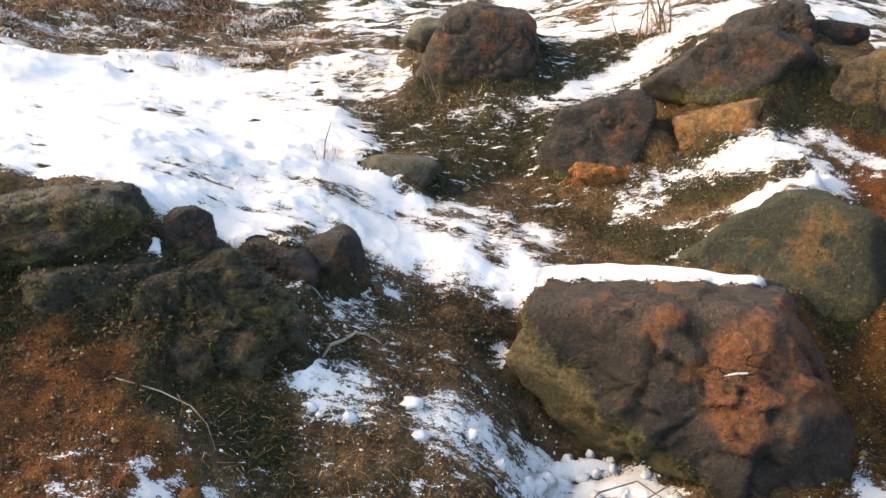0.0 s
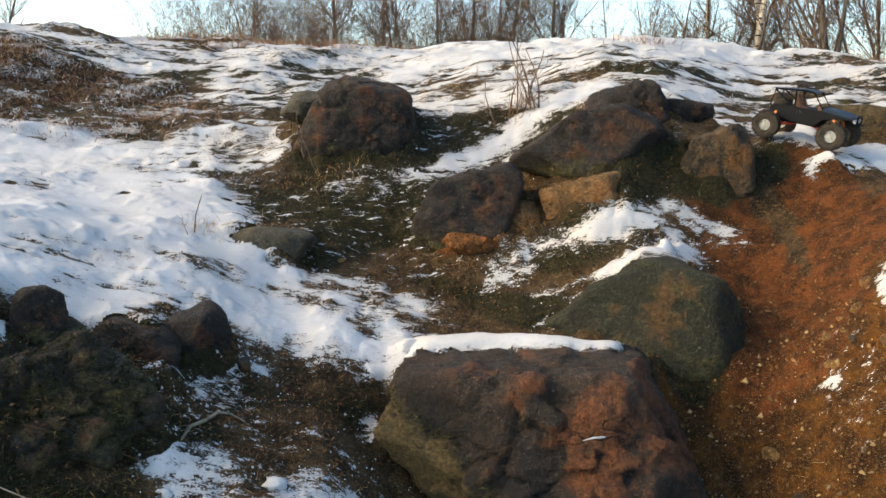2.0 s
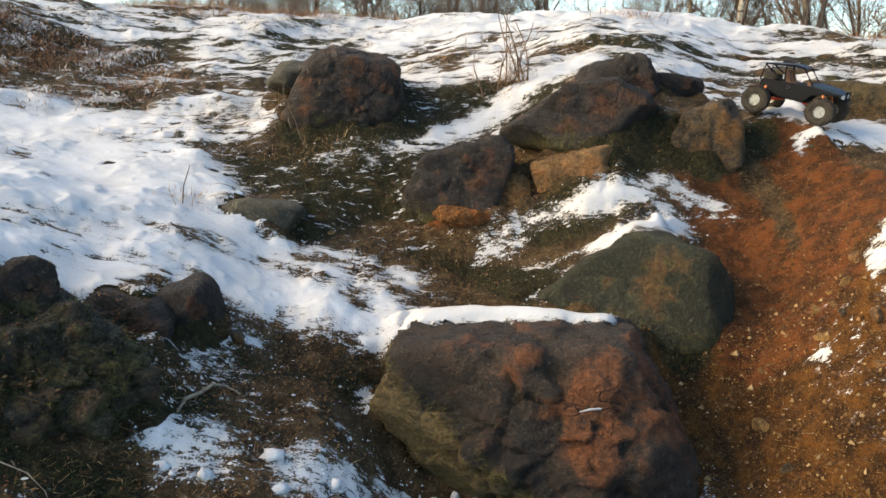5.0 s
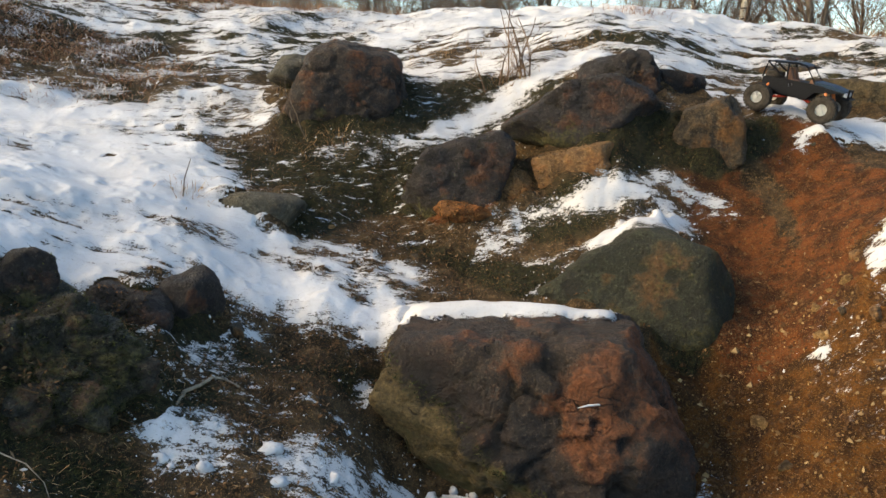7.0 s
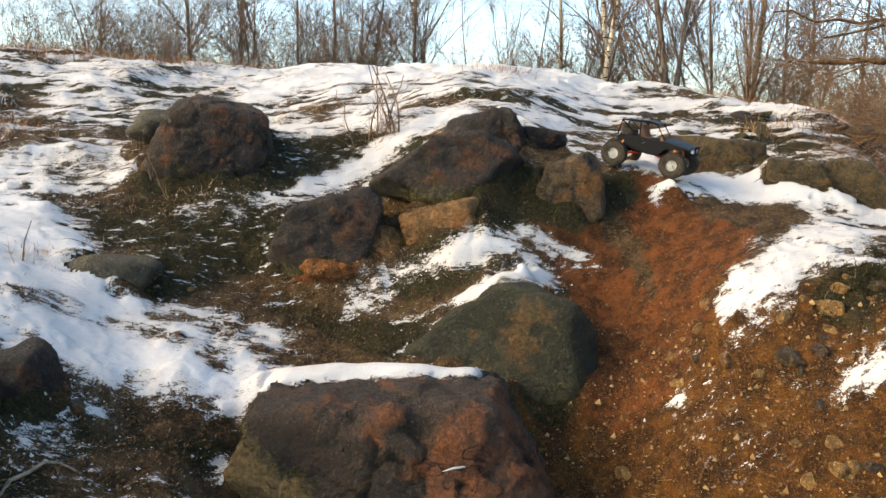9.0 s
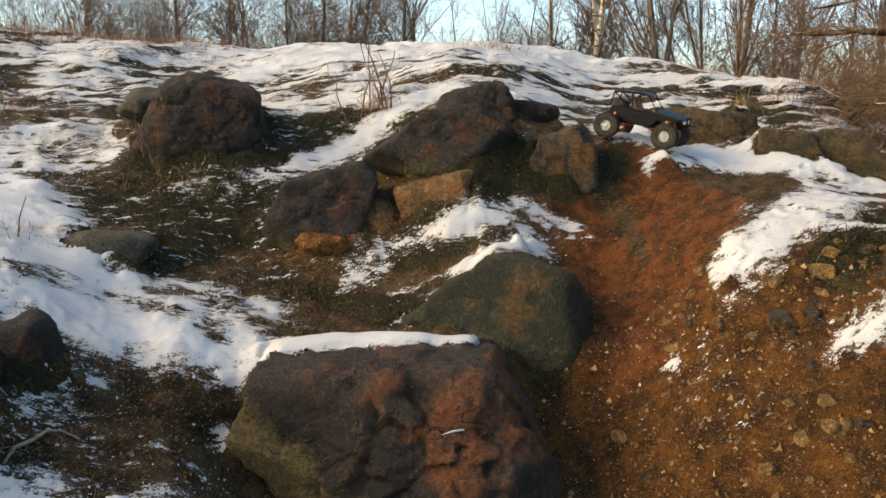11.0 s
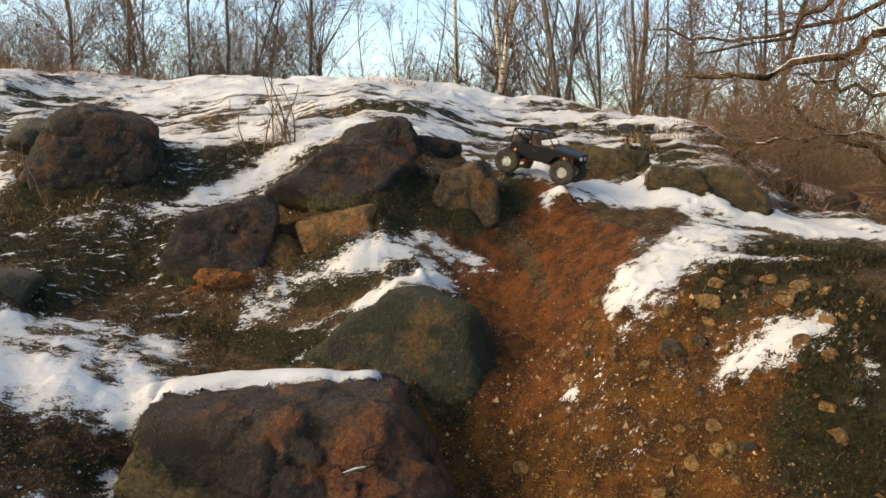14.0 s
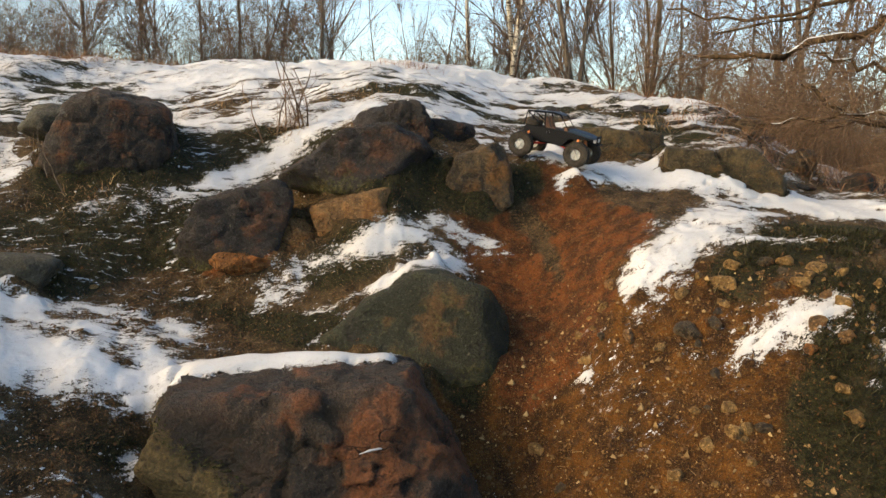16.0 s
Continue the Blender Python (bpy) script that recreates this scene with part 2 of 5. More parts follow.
M_STRAW = blade_material("straw_blades", (0.0, (0.17, 0.085, 0.040)), (0.5, (0.34, 0.20, 0.095)), (1.0, (0.52, 0.36, 0.18)))
M_FERN = blade_material("dead_bracken_blades", (0.0, (0.12, 0.052, 0.030)), (0.6, (0.34, 0.165, 0.085)), (1.0, (0.56, 0.40, 0.26)))
M_MOSS = blade_material("moss_and_grass_blades", (0.0, (0.010, 0.012, 0.004)), (0.6, (0.036, 0.035, 0.012)), (0.9, (0.075, 0.065, 0.022)), (1.0, (0.17, 0.13, 0.055)))
M_RUST_LEAF = blade_material("russet_leaves", (0.0, (0.16, 0.05, 0.025)), (1.0, (0.36, 0.13, 0.06)))
M_ROUGH = blade_material("rough_dark_grass", (0.0, (0.009, 0.010, 0.004)), (0.6, (0.028, 0.028, 0.010)), (0.92, (0.060, 0.050, 0.020)), (1.0, (0.13, 0.10, 0.05)))
M_LICHEN = blade_material("yellow_lichen", (0.0, (0.07, 0.07, 0.02)), (1.0, (0.26, 0.24, 0.09)))
M_LEAF = blade_material("leaf_litter_brown", (0.0, (0.024, 0.013, 0.007)), (0.5, (0.096, 0.050, 0.021)), (0.90, (0.15, 0.076, 0.031)), (1.0, (0.24, 0.15, 0.08)))
M_GRAVEL = blade_material("gravel_stones", (0.0, (0.044, 0.021, 0.009)), (0.7, (0.11, 0.053, 0.020)), (0.95, (0.16, 0.085, 0.036)), (1.0, (0.28, 0.17, 0.08)))

# ---- the bank ----
# Cross-sections of the bank, by bearing from the standing place: (distance, height)
SECTIONS = []


def section(bearing, *pairs):
    right = min(1.0, max(0.0, (bearing - 22) / 10))
    pairs = [(d, h + 0.057 * (d - 4) * (right if d < 4 else 1.0) * (d > 2.0 or right)) if abs(bearing) < 100 else (d, h) for d, h in pairs]
    d, h = zip((0.0, 0.0), (0.8, 0.0), *pairs, (14.0, pairs[-1][1] - 0.25), (30.0, pairs[-1][1] - 1.0), (500.0, -3.0))
    SECTIONS.append((bearing, np.interp(RINGS, d, h)))


RINGS = np.concatenate([np.arange(0, 10, 0.05), np.geomspace(10, 500, 60)])
section(-179, (3.0, 0.0), (8.0, 0.1))
section(-80, (1.6, 0.2), (2.4, 0.7), (3.5, 1.0), (5.5, 1.2), (8.0, 1.9))
section(-40, (1.4, 0.2), (2.0, 0.5), (2.5, 0.74), (2.8, 0.90), (3.1, 1.04), (4.0, 1.1), (5.2, 1.15), (6.2, 1.5), (7.6, 1.95), (9.0, 2.0))
section(-25, (1.4, 0.22), (1.9, 0.46), (2.4, 0.63), (2.7, 0.84), (2.95, 0.98), (3.5, 1.05), (5.0, 1.1), (6.0, 1.36), (7.5, 1.84), (9.0, 1.95))
section(-12, (1.4, 0.1), (1.85, 0.26), (2.2, 0.42), (2.5, 0.54), (2.85, 0.72), (3.4, 0.9), (4.5, 1.03), (5.7, 1.2), (7.2, 1.62), (8.5, 1.82))
section(0, (1.5, 0.1), (1.95, 0.25), (2.4, 0.4), (2.75, 0.5), (3.0, 0.61), (3.7, 0.72), (4.3, 0.9), (4.8, 1.1), (5.5, 1.26), (7.0, 1.6), (8.3, 1.8))
section(12, (1.9, 0.0), (2.3, 0.03), (2.6, 0.16), (2.85, 0.42), (3.1, 0.54), (3.5, 0.62), (3.9, 0.72), (4.3, 0.9), (4.8, 1.14), (5.2, 1.33), (7.0, 1.66), (8.4, 1.86))
section(22, (1.9, 0.0), (2.45, 0.03), (2.75, 0.18), (3.0, 0.42), (3.2, 0.55), (3.5, 0.72), (3.8, 0.93), (4.05, 1.12), (4.5, 1.38), (5.2, 1.5), (7.0, 1.74), (8.4, 1.9))
section(32, (1.9, 0.0), (2.4, 0.06), (2.8, 0.22), (3.2, 0.46), (3.6, 0.62), (4.0, 0.83), (4.4, 1.08), (4.7, 1.19), (5.1, 1.25), (5.9, 1.34), (7.1, 1.50), (8.5, 1.7))
section(42, (1.7, 0.0), (2.4, 0.25), (2.8, 0.52), (3.1, 0.72), (3.4, 0.92), (3.65, 1.03), (4.0, 1.13), (4.6, 1.06), (5.2, 1.18), (6.5, 1.4), (8.0, 1.58))
section(53, (1.6, 0.0), (2.4, 0.33), (2.9, 0.6), (3.3, 0.86), (3.6, 1.01), (4.0, 1.08), (4.8, 0.98), (6.0, 1.02), (7.5, 0.9), (9.0, 0.8))
section(75, (1.8, 0.0), (3.0, 0.5), (4.0, 0.8), (6.0, 0.7), (9.0, 0.5))
section(181, (3.0, 0.0), (8.0, 0.1))
TABLE = np.array([h for _, h in SECTIONS])
for _ in range(3):  # ease the corners of the sections
    TABLE[:, 1:196] = (TABLE[:, :195] + 2 * TABLE[:, 1:196] + TABLE[:, 2:197]) / 4
BEARINGS = np.array([b for b, _ in SECTIONS], float)


def lattice(ix, iy, seed):
    """A repeatable random value in 0..1 for each whole-numbered place."""
    n = (ix.astype(np.int64) * 374761393 + iy.astype(np.int64) * 668265263 + seed * 974634777) & 0x7FFFFFFF
    n = ((n ^ (n >> 13)) * 1274126177) & 0x7FFFFFFF
    return ((n ^ (n >> 16)) & 0xFFFF) / 65535.0


def grain(x, y, size, seed):
    """Smooth value noise in -1..1."""
    x, y = np.asarray(x, float) / size, np.asarray(y, float) / size
    ix, iy = np.floor(x), np.floor(y)
    u, v = x - ix, y - iy
    u, v = u * u * (3 - 2 * u), v * v * (3 - 2 * v)
    a, b = lattice(ix, iy, seed), lattice(ix + 1, iy, seed)
    c, d = lattice(ix, iy + 1, seed), lattice(ix + 1, iy + 1, seed)
    return 2 * ((a * (1 - u) + b * u) * (1 - v) + (c * (1 - u) + d * u) * v) - 1


def fbm(x, y, size, seed, octaves=4, gain=0.5):
    total, amp = 0.0, 1.0
    for k in range(octaves):
        turn = 0.6 * k + seed
        total = total + amp * grain(x * math.cos(turn) + y * math.sin(turn), y * math.cos(turn) - x * math.sin(turn), size / 2 ** k, seed + 17 * k)
        amp *= gain
    return total


def ease(a, b, v):
    v = np.clip((v - a) / (b - a), 0, 1)
    return v * v * (3 - 2 * v)


def strip(x, y, x0, y0, x1, y1, r0, r1=None):
    """Signed distance inside a tapering strip from one place to another; positive inside."""
    r1 = r0 if r1 is None else r1
    dx, dy = x1 - x0, y1 - y0
    k = np.clip(((x - x0) * dx + (y - y0) * dy) / (dx * dx + dy * dy + 1e-9), 0, 1)
    return r0 + (r1 - r0) * k - np.hypot(x - x0 - k * dx, y - y0 - k * dy)


def base_height(x, y):
    """The bank's large form."""
    d, b = np.hypot(x, y), np.degrees(np.arctan2(x, y))
    col = np.clip(np.searchsorted(BEARINGS, b) - 1, 0, len(BEARINGS) - 2)
    k = (b - BEARINGS[col]) / (BEARINGS[col + 1] - BEARINGS[col])
    k = k * k * (3 - 2 * k)
    row = np.clip(np.searchsorted(RINGS, d, side="right") - 1, 0, len(RINGS) - 2)
    f = np.clip((d - RINGS[row]) / (RINGS[row + 1] - RINGS[row]), 0, 1)
    lo = TABLE[col, row] * (1 - f) + TABLE[col, row + 1] * f
    hi = TABLE[col + 1, row] * (1 - f) + TABLE[col + 1, row + 1] * f
    return lo * (1 - k) + hi * k


# soil banked up round the feet of the boulders: place, height, reach
BANKED = [(1.46, 4.02, 0.02, 0.40), (0.77, 3.92, 0.04, 0.40), (2.08, 3.78, 0.05, 0.26), (0.23, 4.98, 0.07, 0.55), (-0.20, 3.84, 0.05, 0.34), (1.75, 3.05, 0.04, 0.25),
          (3.5, 4.0, 0.05, 0.4), (1.05, 3.88, 0.07, 0.14), (1.22, 3.97, 0.05, 0.16), (0.78, 3.70, 0.10, 0.20), (1.72, 3.92, 0.06, 0.16), (-0.80, 2.32, 0.02, 0.34), (-1.05, 2.15, 0.01, 0.34)]


def relief(x, y):
    """Lumps and clods on the bank, in metres."""
    near = 1 - ease(8, 14, np.hypot(x, y))
    tuss = ease(4.3, 5.6, y) * near
    z = 0.030 * fbm(x, y, 0.55, 3, 3) + 0.014 * fbm(x, y, 0.14, 9, 3) + 0.05 * fbm(x, y, 1.3, 21, 2) * ease(4.0, 6.5, y)
    z = z + tuss * 0.05 * np.clip(fbm(x * 0.8, y * 1.3, 0.34, 31, 3) - 0.1, 0, 1)
    z = z + 0.006 * fbm(x, y, 0.04, 14, 2) + 0.085 * np.exp(-((x - 2.6) ** 2 + (y - 3.93) ** 2) / 0.09)
    for mx, my, h, r in BANKED:
        z = z + h * np.exp(-((x - mx) ** 2 + (y - my) ** 2) / (r * r)) * (1 + 0.5 * grain(x, y, 0.16, 7))
    return z * (0.25 + 0.75 * near)


def ground_height(x, y):
    x, y = np.asarray(x, float), np.asarray(y, float)
    d = np.hypot(x, y)
    return base_height(x, y) + relief(x, y) * ease(0.7, 1.5, d)


def soils(x, y):
    """Where the bank is iron-red, ochre, mossy or dusted with snow, 0..1 each."""
    w = 0.10 * fbm(x, y, 0.5, 41, 3)
    iron = np.maximum.reduce([strip(x, y, 2.05, 3.45, 1.95, 2.75, 0.26, 0.24), strip(x, y, 2.55, 3.75, 2.35, 3.0, 0.20, 0.26),
                              strip(x, y, 0.70, 3.80, 0.85, 3.75, 0.14), strip(x, y, -1.05, 1.75, -0.85, 1.70, 0.12), strip(x, y, -1.40, 2.20, -1.02, 1.98, 0.10)])
    ochre = np.maximum.reduce([strip(x, y, 1.9, 2.7, 1.5, 1.4, 0.5, 0.8), strip(x, y, 2.3, 2.3, 2.6, 1.9, 0.35, 0.3),
                               strip(x, y, -1.2, 1.75, -0.75, 1.4, 0.35), strip(x, y, -1.5, 2.02, -0.95, 1.92, 0.16, 0.10), strip(x, y, 0.3, 1.2, -0.3, 0.8, 0.4)])
    # strip left of the big boulder: moss, its dark colour also standing in for shade
    moss = np.maximum.reduce([strip(x, y, 0.1, 4.6, 1.1, 5.0, 0.35, 0.3), strip(x, y, 0.2, 4.1, 0.0, 3.8, 0.25), strip(x, y, -0.3, 4.3, 0.6, 4.15, 0.30), strip(x, y, -0.66, 2.14, -0.30, 2.35, 0.05, 0.10), strip(x, y, -0.5, 2.60, 0.28, 2.62, 0.20, 0.14), strip(x, y, -0.72, 2.00, -0.48, 2.0, 0.10, 0.14), strip(x, y, 1.5, 3.76, 1.85, 3.84, 0.12),
                              strip(x, y, 1.25, 3.0, 1.5, 2.8, 0.07), strip(x, y, 1.1, 3.55, 1.5, 3.5, 0.10), strip(x, y, 0.3, 3.75, 1.0, 3.2, 0.10), strip(x, y, -1.5, 2.25, -0.4, 2.3, 0.16), strip(x, y, 2.0, 3.75, 2.4, 3.85, 0.14),
                              strip(x, y, 2.80, 2.0, 2.45, 1.45, 0.26, 0.34), strip(x, y, 2.55, 2.35, 3.6, 2.5, 0.18, 0.3), 0.12 - 0.25 * np.maximum(0, np.abs(y - 6.0) - 1.2) + 0.25 * fbm(x, y, 0.9, 43, 3)])
    dust = np.maximum.reduce([strip(x, y, -0.35, 2.4, 0.25, 2.2, 0.35, 0.3), strip(x, y, -0.2, 3.2, 0.5, 3.1, 0.30, 0.22), strip(x, y, -0.3, 3.9, 0.5, 3.75, 0.3), strip(x, y, -0.4, 4.3, 0.3, 4.1, 0.3), strip(x, y, -0.2, 4.25, 0.7, 4.3, 0.22), strip(x, y, 0.3, 4.8, 0.9, 5.0, 0.2),
                              strip(x, y, 2.0, 2.5, 1.95, 2.1, 0.12), (y - 4.9) * 0.5 + 0.0 * x])
    return [ease(-0.10, 0.14, v + w) for v in (iron, ochre, moss, dust)]


def snow_depth(x, y):
    """How far a place lies inside the snow: positive where snow lies."""
    d, b = np.hypot(x, y), np.degrees(np.arctan2(x, y))
    solid = np.maximum.reduce([
        strip(x, y, -1.10, 2.74, -0.72, 2.80, 0.14, 0.16), strip(x, y, -0.72, 2.84, -0.42, 3.02, 0.14, 0.12),
        strip(x, y, -1.8, 4.9, -1.0, 4.75, 0.6, 0.34), strip(x, y, -1.0, 4.85, -0.42, 4.95, 0.34, 0.22), strip(x, y, -0.62, 5.3, -0.30, 5.2, 0.25, 0.16),
        strip(x, y, -4.5, 4.3, -1.3, 3.75, 1.2, 1.05), strip(x, y, -1.3, 3.75, -0.62, 3.42, 1.05, 0.62),
        strip(x, y, -0.62, 3.38, -0.15, 3.10, 0.40, 0.18), strip(x, y, -0.20, 3.16, 0.16, 3.03, 0.17, 0.12), strip(x, y, -0.30, 3.36, 0.12, 3.27, 0.20, 0.12), strip(x, y, 0.12, 3.22, 0.36, 3.07, 0.14, 0.08),
        strip(x, y, 0.10, 3.56, 0.30, 3.49, 0.035), strip(x, y, 0.30, 3.47, 0.50, 3.35, 0.035, 0.03), strip(x, y, 1.14, 3.16, 0.96, 3.08, 0.04, 0.025), strip(x, y, 0.12, 2.98, 0.45, 2.98, 0.12, 0.10), strip(x, y, 0.22, 2.84, 0.42, 2.92, 0.05, 0.08),
        strip(x, y, 0.44, 2.91, 1.14, 2.68, 0.11, 0.035),
        strip(x, y, 1.10, 3.60, 1.34, 3.54, 0.03, 0.075), strip(x, y, 1.34, 3.54, 1.62, 3.52, 0.075, 0.075), strip(x, y, 1.62, 3.52, 1.74, 3.42, 0.05, 0.05),
        strip(x, y, 1.74, 3.41, 1.53, 3.26, 0.06, 0.085), strip(x, y, 1.53, 3.26, 1.27, 3.21, 0.085, 0.08), strip(x, y, 1.27, 3.21, 1.03, 3.27, 0.075, 0.035),
        strip(x, y, 1.74, 3.62, 1.97, 3.50, 0.05, 0.035), strip(x, y, 0.86, 3.50, 0.98, 3.47, 0.035, 0.025),
        strip(x, y, 2.60, 4.05, 3.50, 3.55, 0.15, 0.26), strip(x, y, 3.50, 3.45, 4.40, 3.00, 0.26, 0.30), strip(x, y, 3.38, 3.16, 2.68, 2.64, 0.22, 0.12), strip(x, y, 2.51, 3.67, 2.75, 3.68, 0.05, 0.06),
        strip(x, y, 2.62, 2.68, 2.22, 2.48, 0.11, 0.045), strip(x, y, 2.70, 2.60, 3.1, 2.38, 0.06, 0.04),
        strip(x, y, 2.29, 2.07, 2.38, 2.07, 0.05, 0.08), strip(x, y, 2.37, 2.07, 2.53, 2.03, 0.08, 0.07), strip(x, y, 2.53, 2.03, 2.69, 1.97, 0.045, 0.03), strip(x, y, 2.72, 1.75, 2.63, 1.65, 0.06),
        strip(x, y, 0.55, 4.52, 1.0, 4.70, 0.07, 0.10), strip(x, y, 1.0, 4.70, 1.50, 5.02, 0.11, 0.14), strip(x, y, 1.50, 5.02, 1.85, 5.25, 0.16, 0.2), strip(x, y, 1.15, 4.55, 1.55, 4.40, 0.07, 0.05),
        strip(x, y, 0.15, 2.12, 0.30, 2.28, 0.08, 0.11), strip(x, y, 0.30, 2.24, 0.50, 2.34, 0.12, 0.10), strip(x, y, 0.48, 2.24, 0.70, 2.16, 0.08, 0.075), strip(x, y, -0.40, 2.18, -0.24, 2.14, 0.05, 0.045),
        strip(x, y, 1.84, 2.45, 1.90, 2.43, 0.042), strip(x, y, 2.75, 4.40, 3.3, 4.75, 0.20, 0.25)])
    patchy = np.maximum.reduce([
        strip(x, y, -0.30, 3.15, 0.36, 2.95, 0.30, 0.12), strip(x, y, 0.85, 3.60, 1.0, 3.55, 0.035), strip(x, y, -0.1, 3.35, 0.3, 3.3, 0.10, 0.06),
        strip(x, y, 2.32, 2.07, 2.58, 2.02, 0.07, 0.07), strip(x, y, 2.62, 2.72, 2.20, 2.54, 0.20, 0.07),
        strip(x, y, -0.44, 2.26, -0.22, 2.12, 0.07, 0.07), strip(x, y, -0.12, 2.06, 0.04, 2.04, 0.08), strip(x, y, 0.06, 2.12, 0.30, 2.16, 0.11), strip(x, y, -0.12, 1.95, 0.10, 1.92, 0.05),
        strip(x, y, 1.34, 2.22, 1.40, 1.85, 0.12, 0.10), strip(x, y, 0.25, 2.56, 0.26, 2.40, 0.05, 0.05), strip(x, y, 0.02, 4.45, 0.5, 4.50, 0.04, 0.05),
        strip(x, y, -0.82, 1.62, -0.76, 1.60, 0.09), strip(x, y, -0.60, 1.73, -0.54, 1.71, 0.07), strip(x, y, -1.10, 2.43, -1.06, 2.40, 0.06), strip(x, y, -0.92, 2.44, -0.84, 2.40, 0.05),
        strip(x, y, -0.46, 2.77, -0.42, 2.47, 0.06, 0.07), strip(x, y, -0.20, 2.80, -0.19, 2.50, 0.04), strip(x, y, 0.05, 3.50, 0.45, 3.25, 0.07, 0.05)])
    # the upper slope: white between tussocks, bare where bracken and dead grass stand
    upper = ease(4.6, 5.3, d + 0.35 * grain(x, y, 0.7, 5)) * 0.20
    upper = upper + 0.14 * ease(5.6, 7.0, d) * ease(2, 12, b)
    upper = upper - 0.34 * ease(0.0, 0.25, strip(x, y, -3.7, 6.4, -1.8, 6.4, 1.05, 0.50)) * (0.75 + 0.35 * grain(x * 0.7, y * 1.5, 0.22, 57))
    upper = upper - 0.22 * ease(-0.3, 0.2, strip(x, y, -3.2, 5.4, -1.3, 5.8, 0.60, 0.45)) * (0.8 + 0.6 * grain(x * 0.5, y * 1.4, 0.16, 60)) - 0.34 * ease(-0.1, 0.15, strip(x, y, 0.15, 4.75, 1.05, 5.0, 0.40, 0.24))
    upper = upper - 0.10 * ease(27, 33, b) - 0.08 * ease(40, 48, b) - 0.10 * ease(0, 0.5, strip(x, y, 3.6, 5.6, 4.6, 5.6, 0.6)) - 0.5 * ease(52, 60, b) - 0.6 * ease(9.5, 12, d)
    upper = upper - 0.09 * ease(26, 33, b) * (0.3 + 1.6 * fbm(x * 0.5, y * 1.3, 0.22, 47, 3))
    tuss = np.clip(fbm(x * 0.8, y * 1.3, 0.34, 31, 3) - 0.1, 0, 1)
    streak = fbm(x * 0.34, y * 1.25, 0.15, 37, 4, 0.62) + 0.25 * grain(x * 0.6, y, 0.9, 38)
    upper = upper - 0.16 * np.clip(fbm(x * 0.6, y * 1.25, 0.10, 39, 3) + 0.05, 0, 1) * (1 - ease(6.8, 8.2, d))
    upper = np.where(d > 4.3, upper - 0.05 - 0.10 * tuss - 0.46 * np.clip(streak + 0.03 + 0.10 * ease(6, -8, b), 0, 1) * (1 - 0.45 * ease(6.2, 7.4, d) * ease(-2, 8, b)), -1.0)
    holes = 0.22 * ease(0.72, 0.95, grain(x * 0.5, y * 1.3, 0.10, 51)) * (grain(x, y, 0.8, 53) > 0.0) + 0.10 * ease(0.55, 0.95, grain(x * 0.4, y * 1.5, 0.05, 52)) + 0.075 * ease(-0.1, 0.35, strip(x, y, -0.45, 3.25, 0.3, 2.95, 0.4, 0.25)) * (0.5 + grain(x * 0.7, y * 1.4, 0.09, 54))
    holes = holes * (strip(x, y, 0.38, 2.93, 1.26, 2.65, 0.18) < 0) * (strip(x, y, 1.1, 3.7, 1.8, 3.4, 0.25) < 0)
    edge = 0.036 * fbm(x, y, 0.22, 61, 4, 0.6) + 0.026 * fbm(x * 0.6, y * 1.3, 0.07, 62, 3, 0.65)
    edge = edge * (1 - 0.8 * ease(-0.02, 0.05, strip(x, y, 0.42, 2.93, 1.26, 2.65, 0.17)))
    edge = edge * (1 - 0.45 * ease(-0.02, 0.05, strip(x, y, 1.05, 3.6, 1.8, 3.42, 0.2)))
    crust = 0.12 - 0.066 * ease(0, 0.2, strip(x, y, -0.26, 3.24, 0.28, 2.98, 0.38, 0.30)) - 0.088 * ease(0, 0.15, strip(x, y, 3.4, 3.2, 2.15, 2.42, 0.32)) * (0.75 + 0.5 * grain(x * 0.8, y * 1.2, 0.11, 59)) - 0.04 * ease(-0.1, 0.2, grain(x, y, 0.5, 58)) * (x < 0.3) - 0.06 * ease(0, 0.2, strip(x, y, -1.0, 4.85, -0.35, 5.1, 0.40))
    crust = crust - 0.100 * ease(0.0, 0.12, strip(x, y, -0.5, 2.15, 0.28, 2.2, 0.26, 0.18))
    solid = np.minimum(solid, crust)
    s = np.maximum(solid + edge - holes * 1.0, patchy * 0.55 - 0.025 + 0.05 * fbm(x, y, 0.13, 71, 3, 0.6))
    return np.maximum(s, 0.32 * (upper + 0.6 * edge))


def link(name, verts, faces, material, smooth=True):
    me = bpy.data.meshes.new(name)
    me.from_pydata(verts, [], faces)
    me.materials.append(material)
    if smooth:
        me.shade_smooth()
    return new(name, me)


def polar_sheet(angles, rings):
    a, r = np.meshgrid(np.radians(angles), rings, indexing="ij")
    return r * np.sin(a), r * np.cos(a)


def quads(n, m):
    i, j = np.meshgrid(np.arange(n - 1), np.arange(m - 1), indexing="ij")
    q = (i * m + j).ravel()
    return np.stack([q, q + 1, q + m + 1, q + m], 1)


ANGLES = np.concatenate([np.linspace(-180, -48, 40)[:-1], np.linspace(-48, 64, 600), np.linspace(64, 180, 36)[1:]])
DISTANCES = np.concatenate([[0.01, 0.3, 0.6, 0.9], np.geomspace(1.1, 13, 420), np.geomspace(14, 600, 34)])
gx, gy = polar_sheet(ANGLES, DISTANCES)
gz = ground_height(gx, gy)
ground = link("ground", np.stack([gx.ravel(), gy.ravel(), gz.ravel()], 1), quads(*gx.shape), M_GROUND)
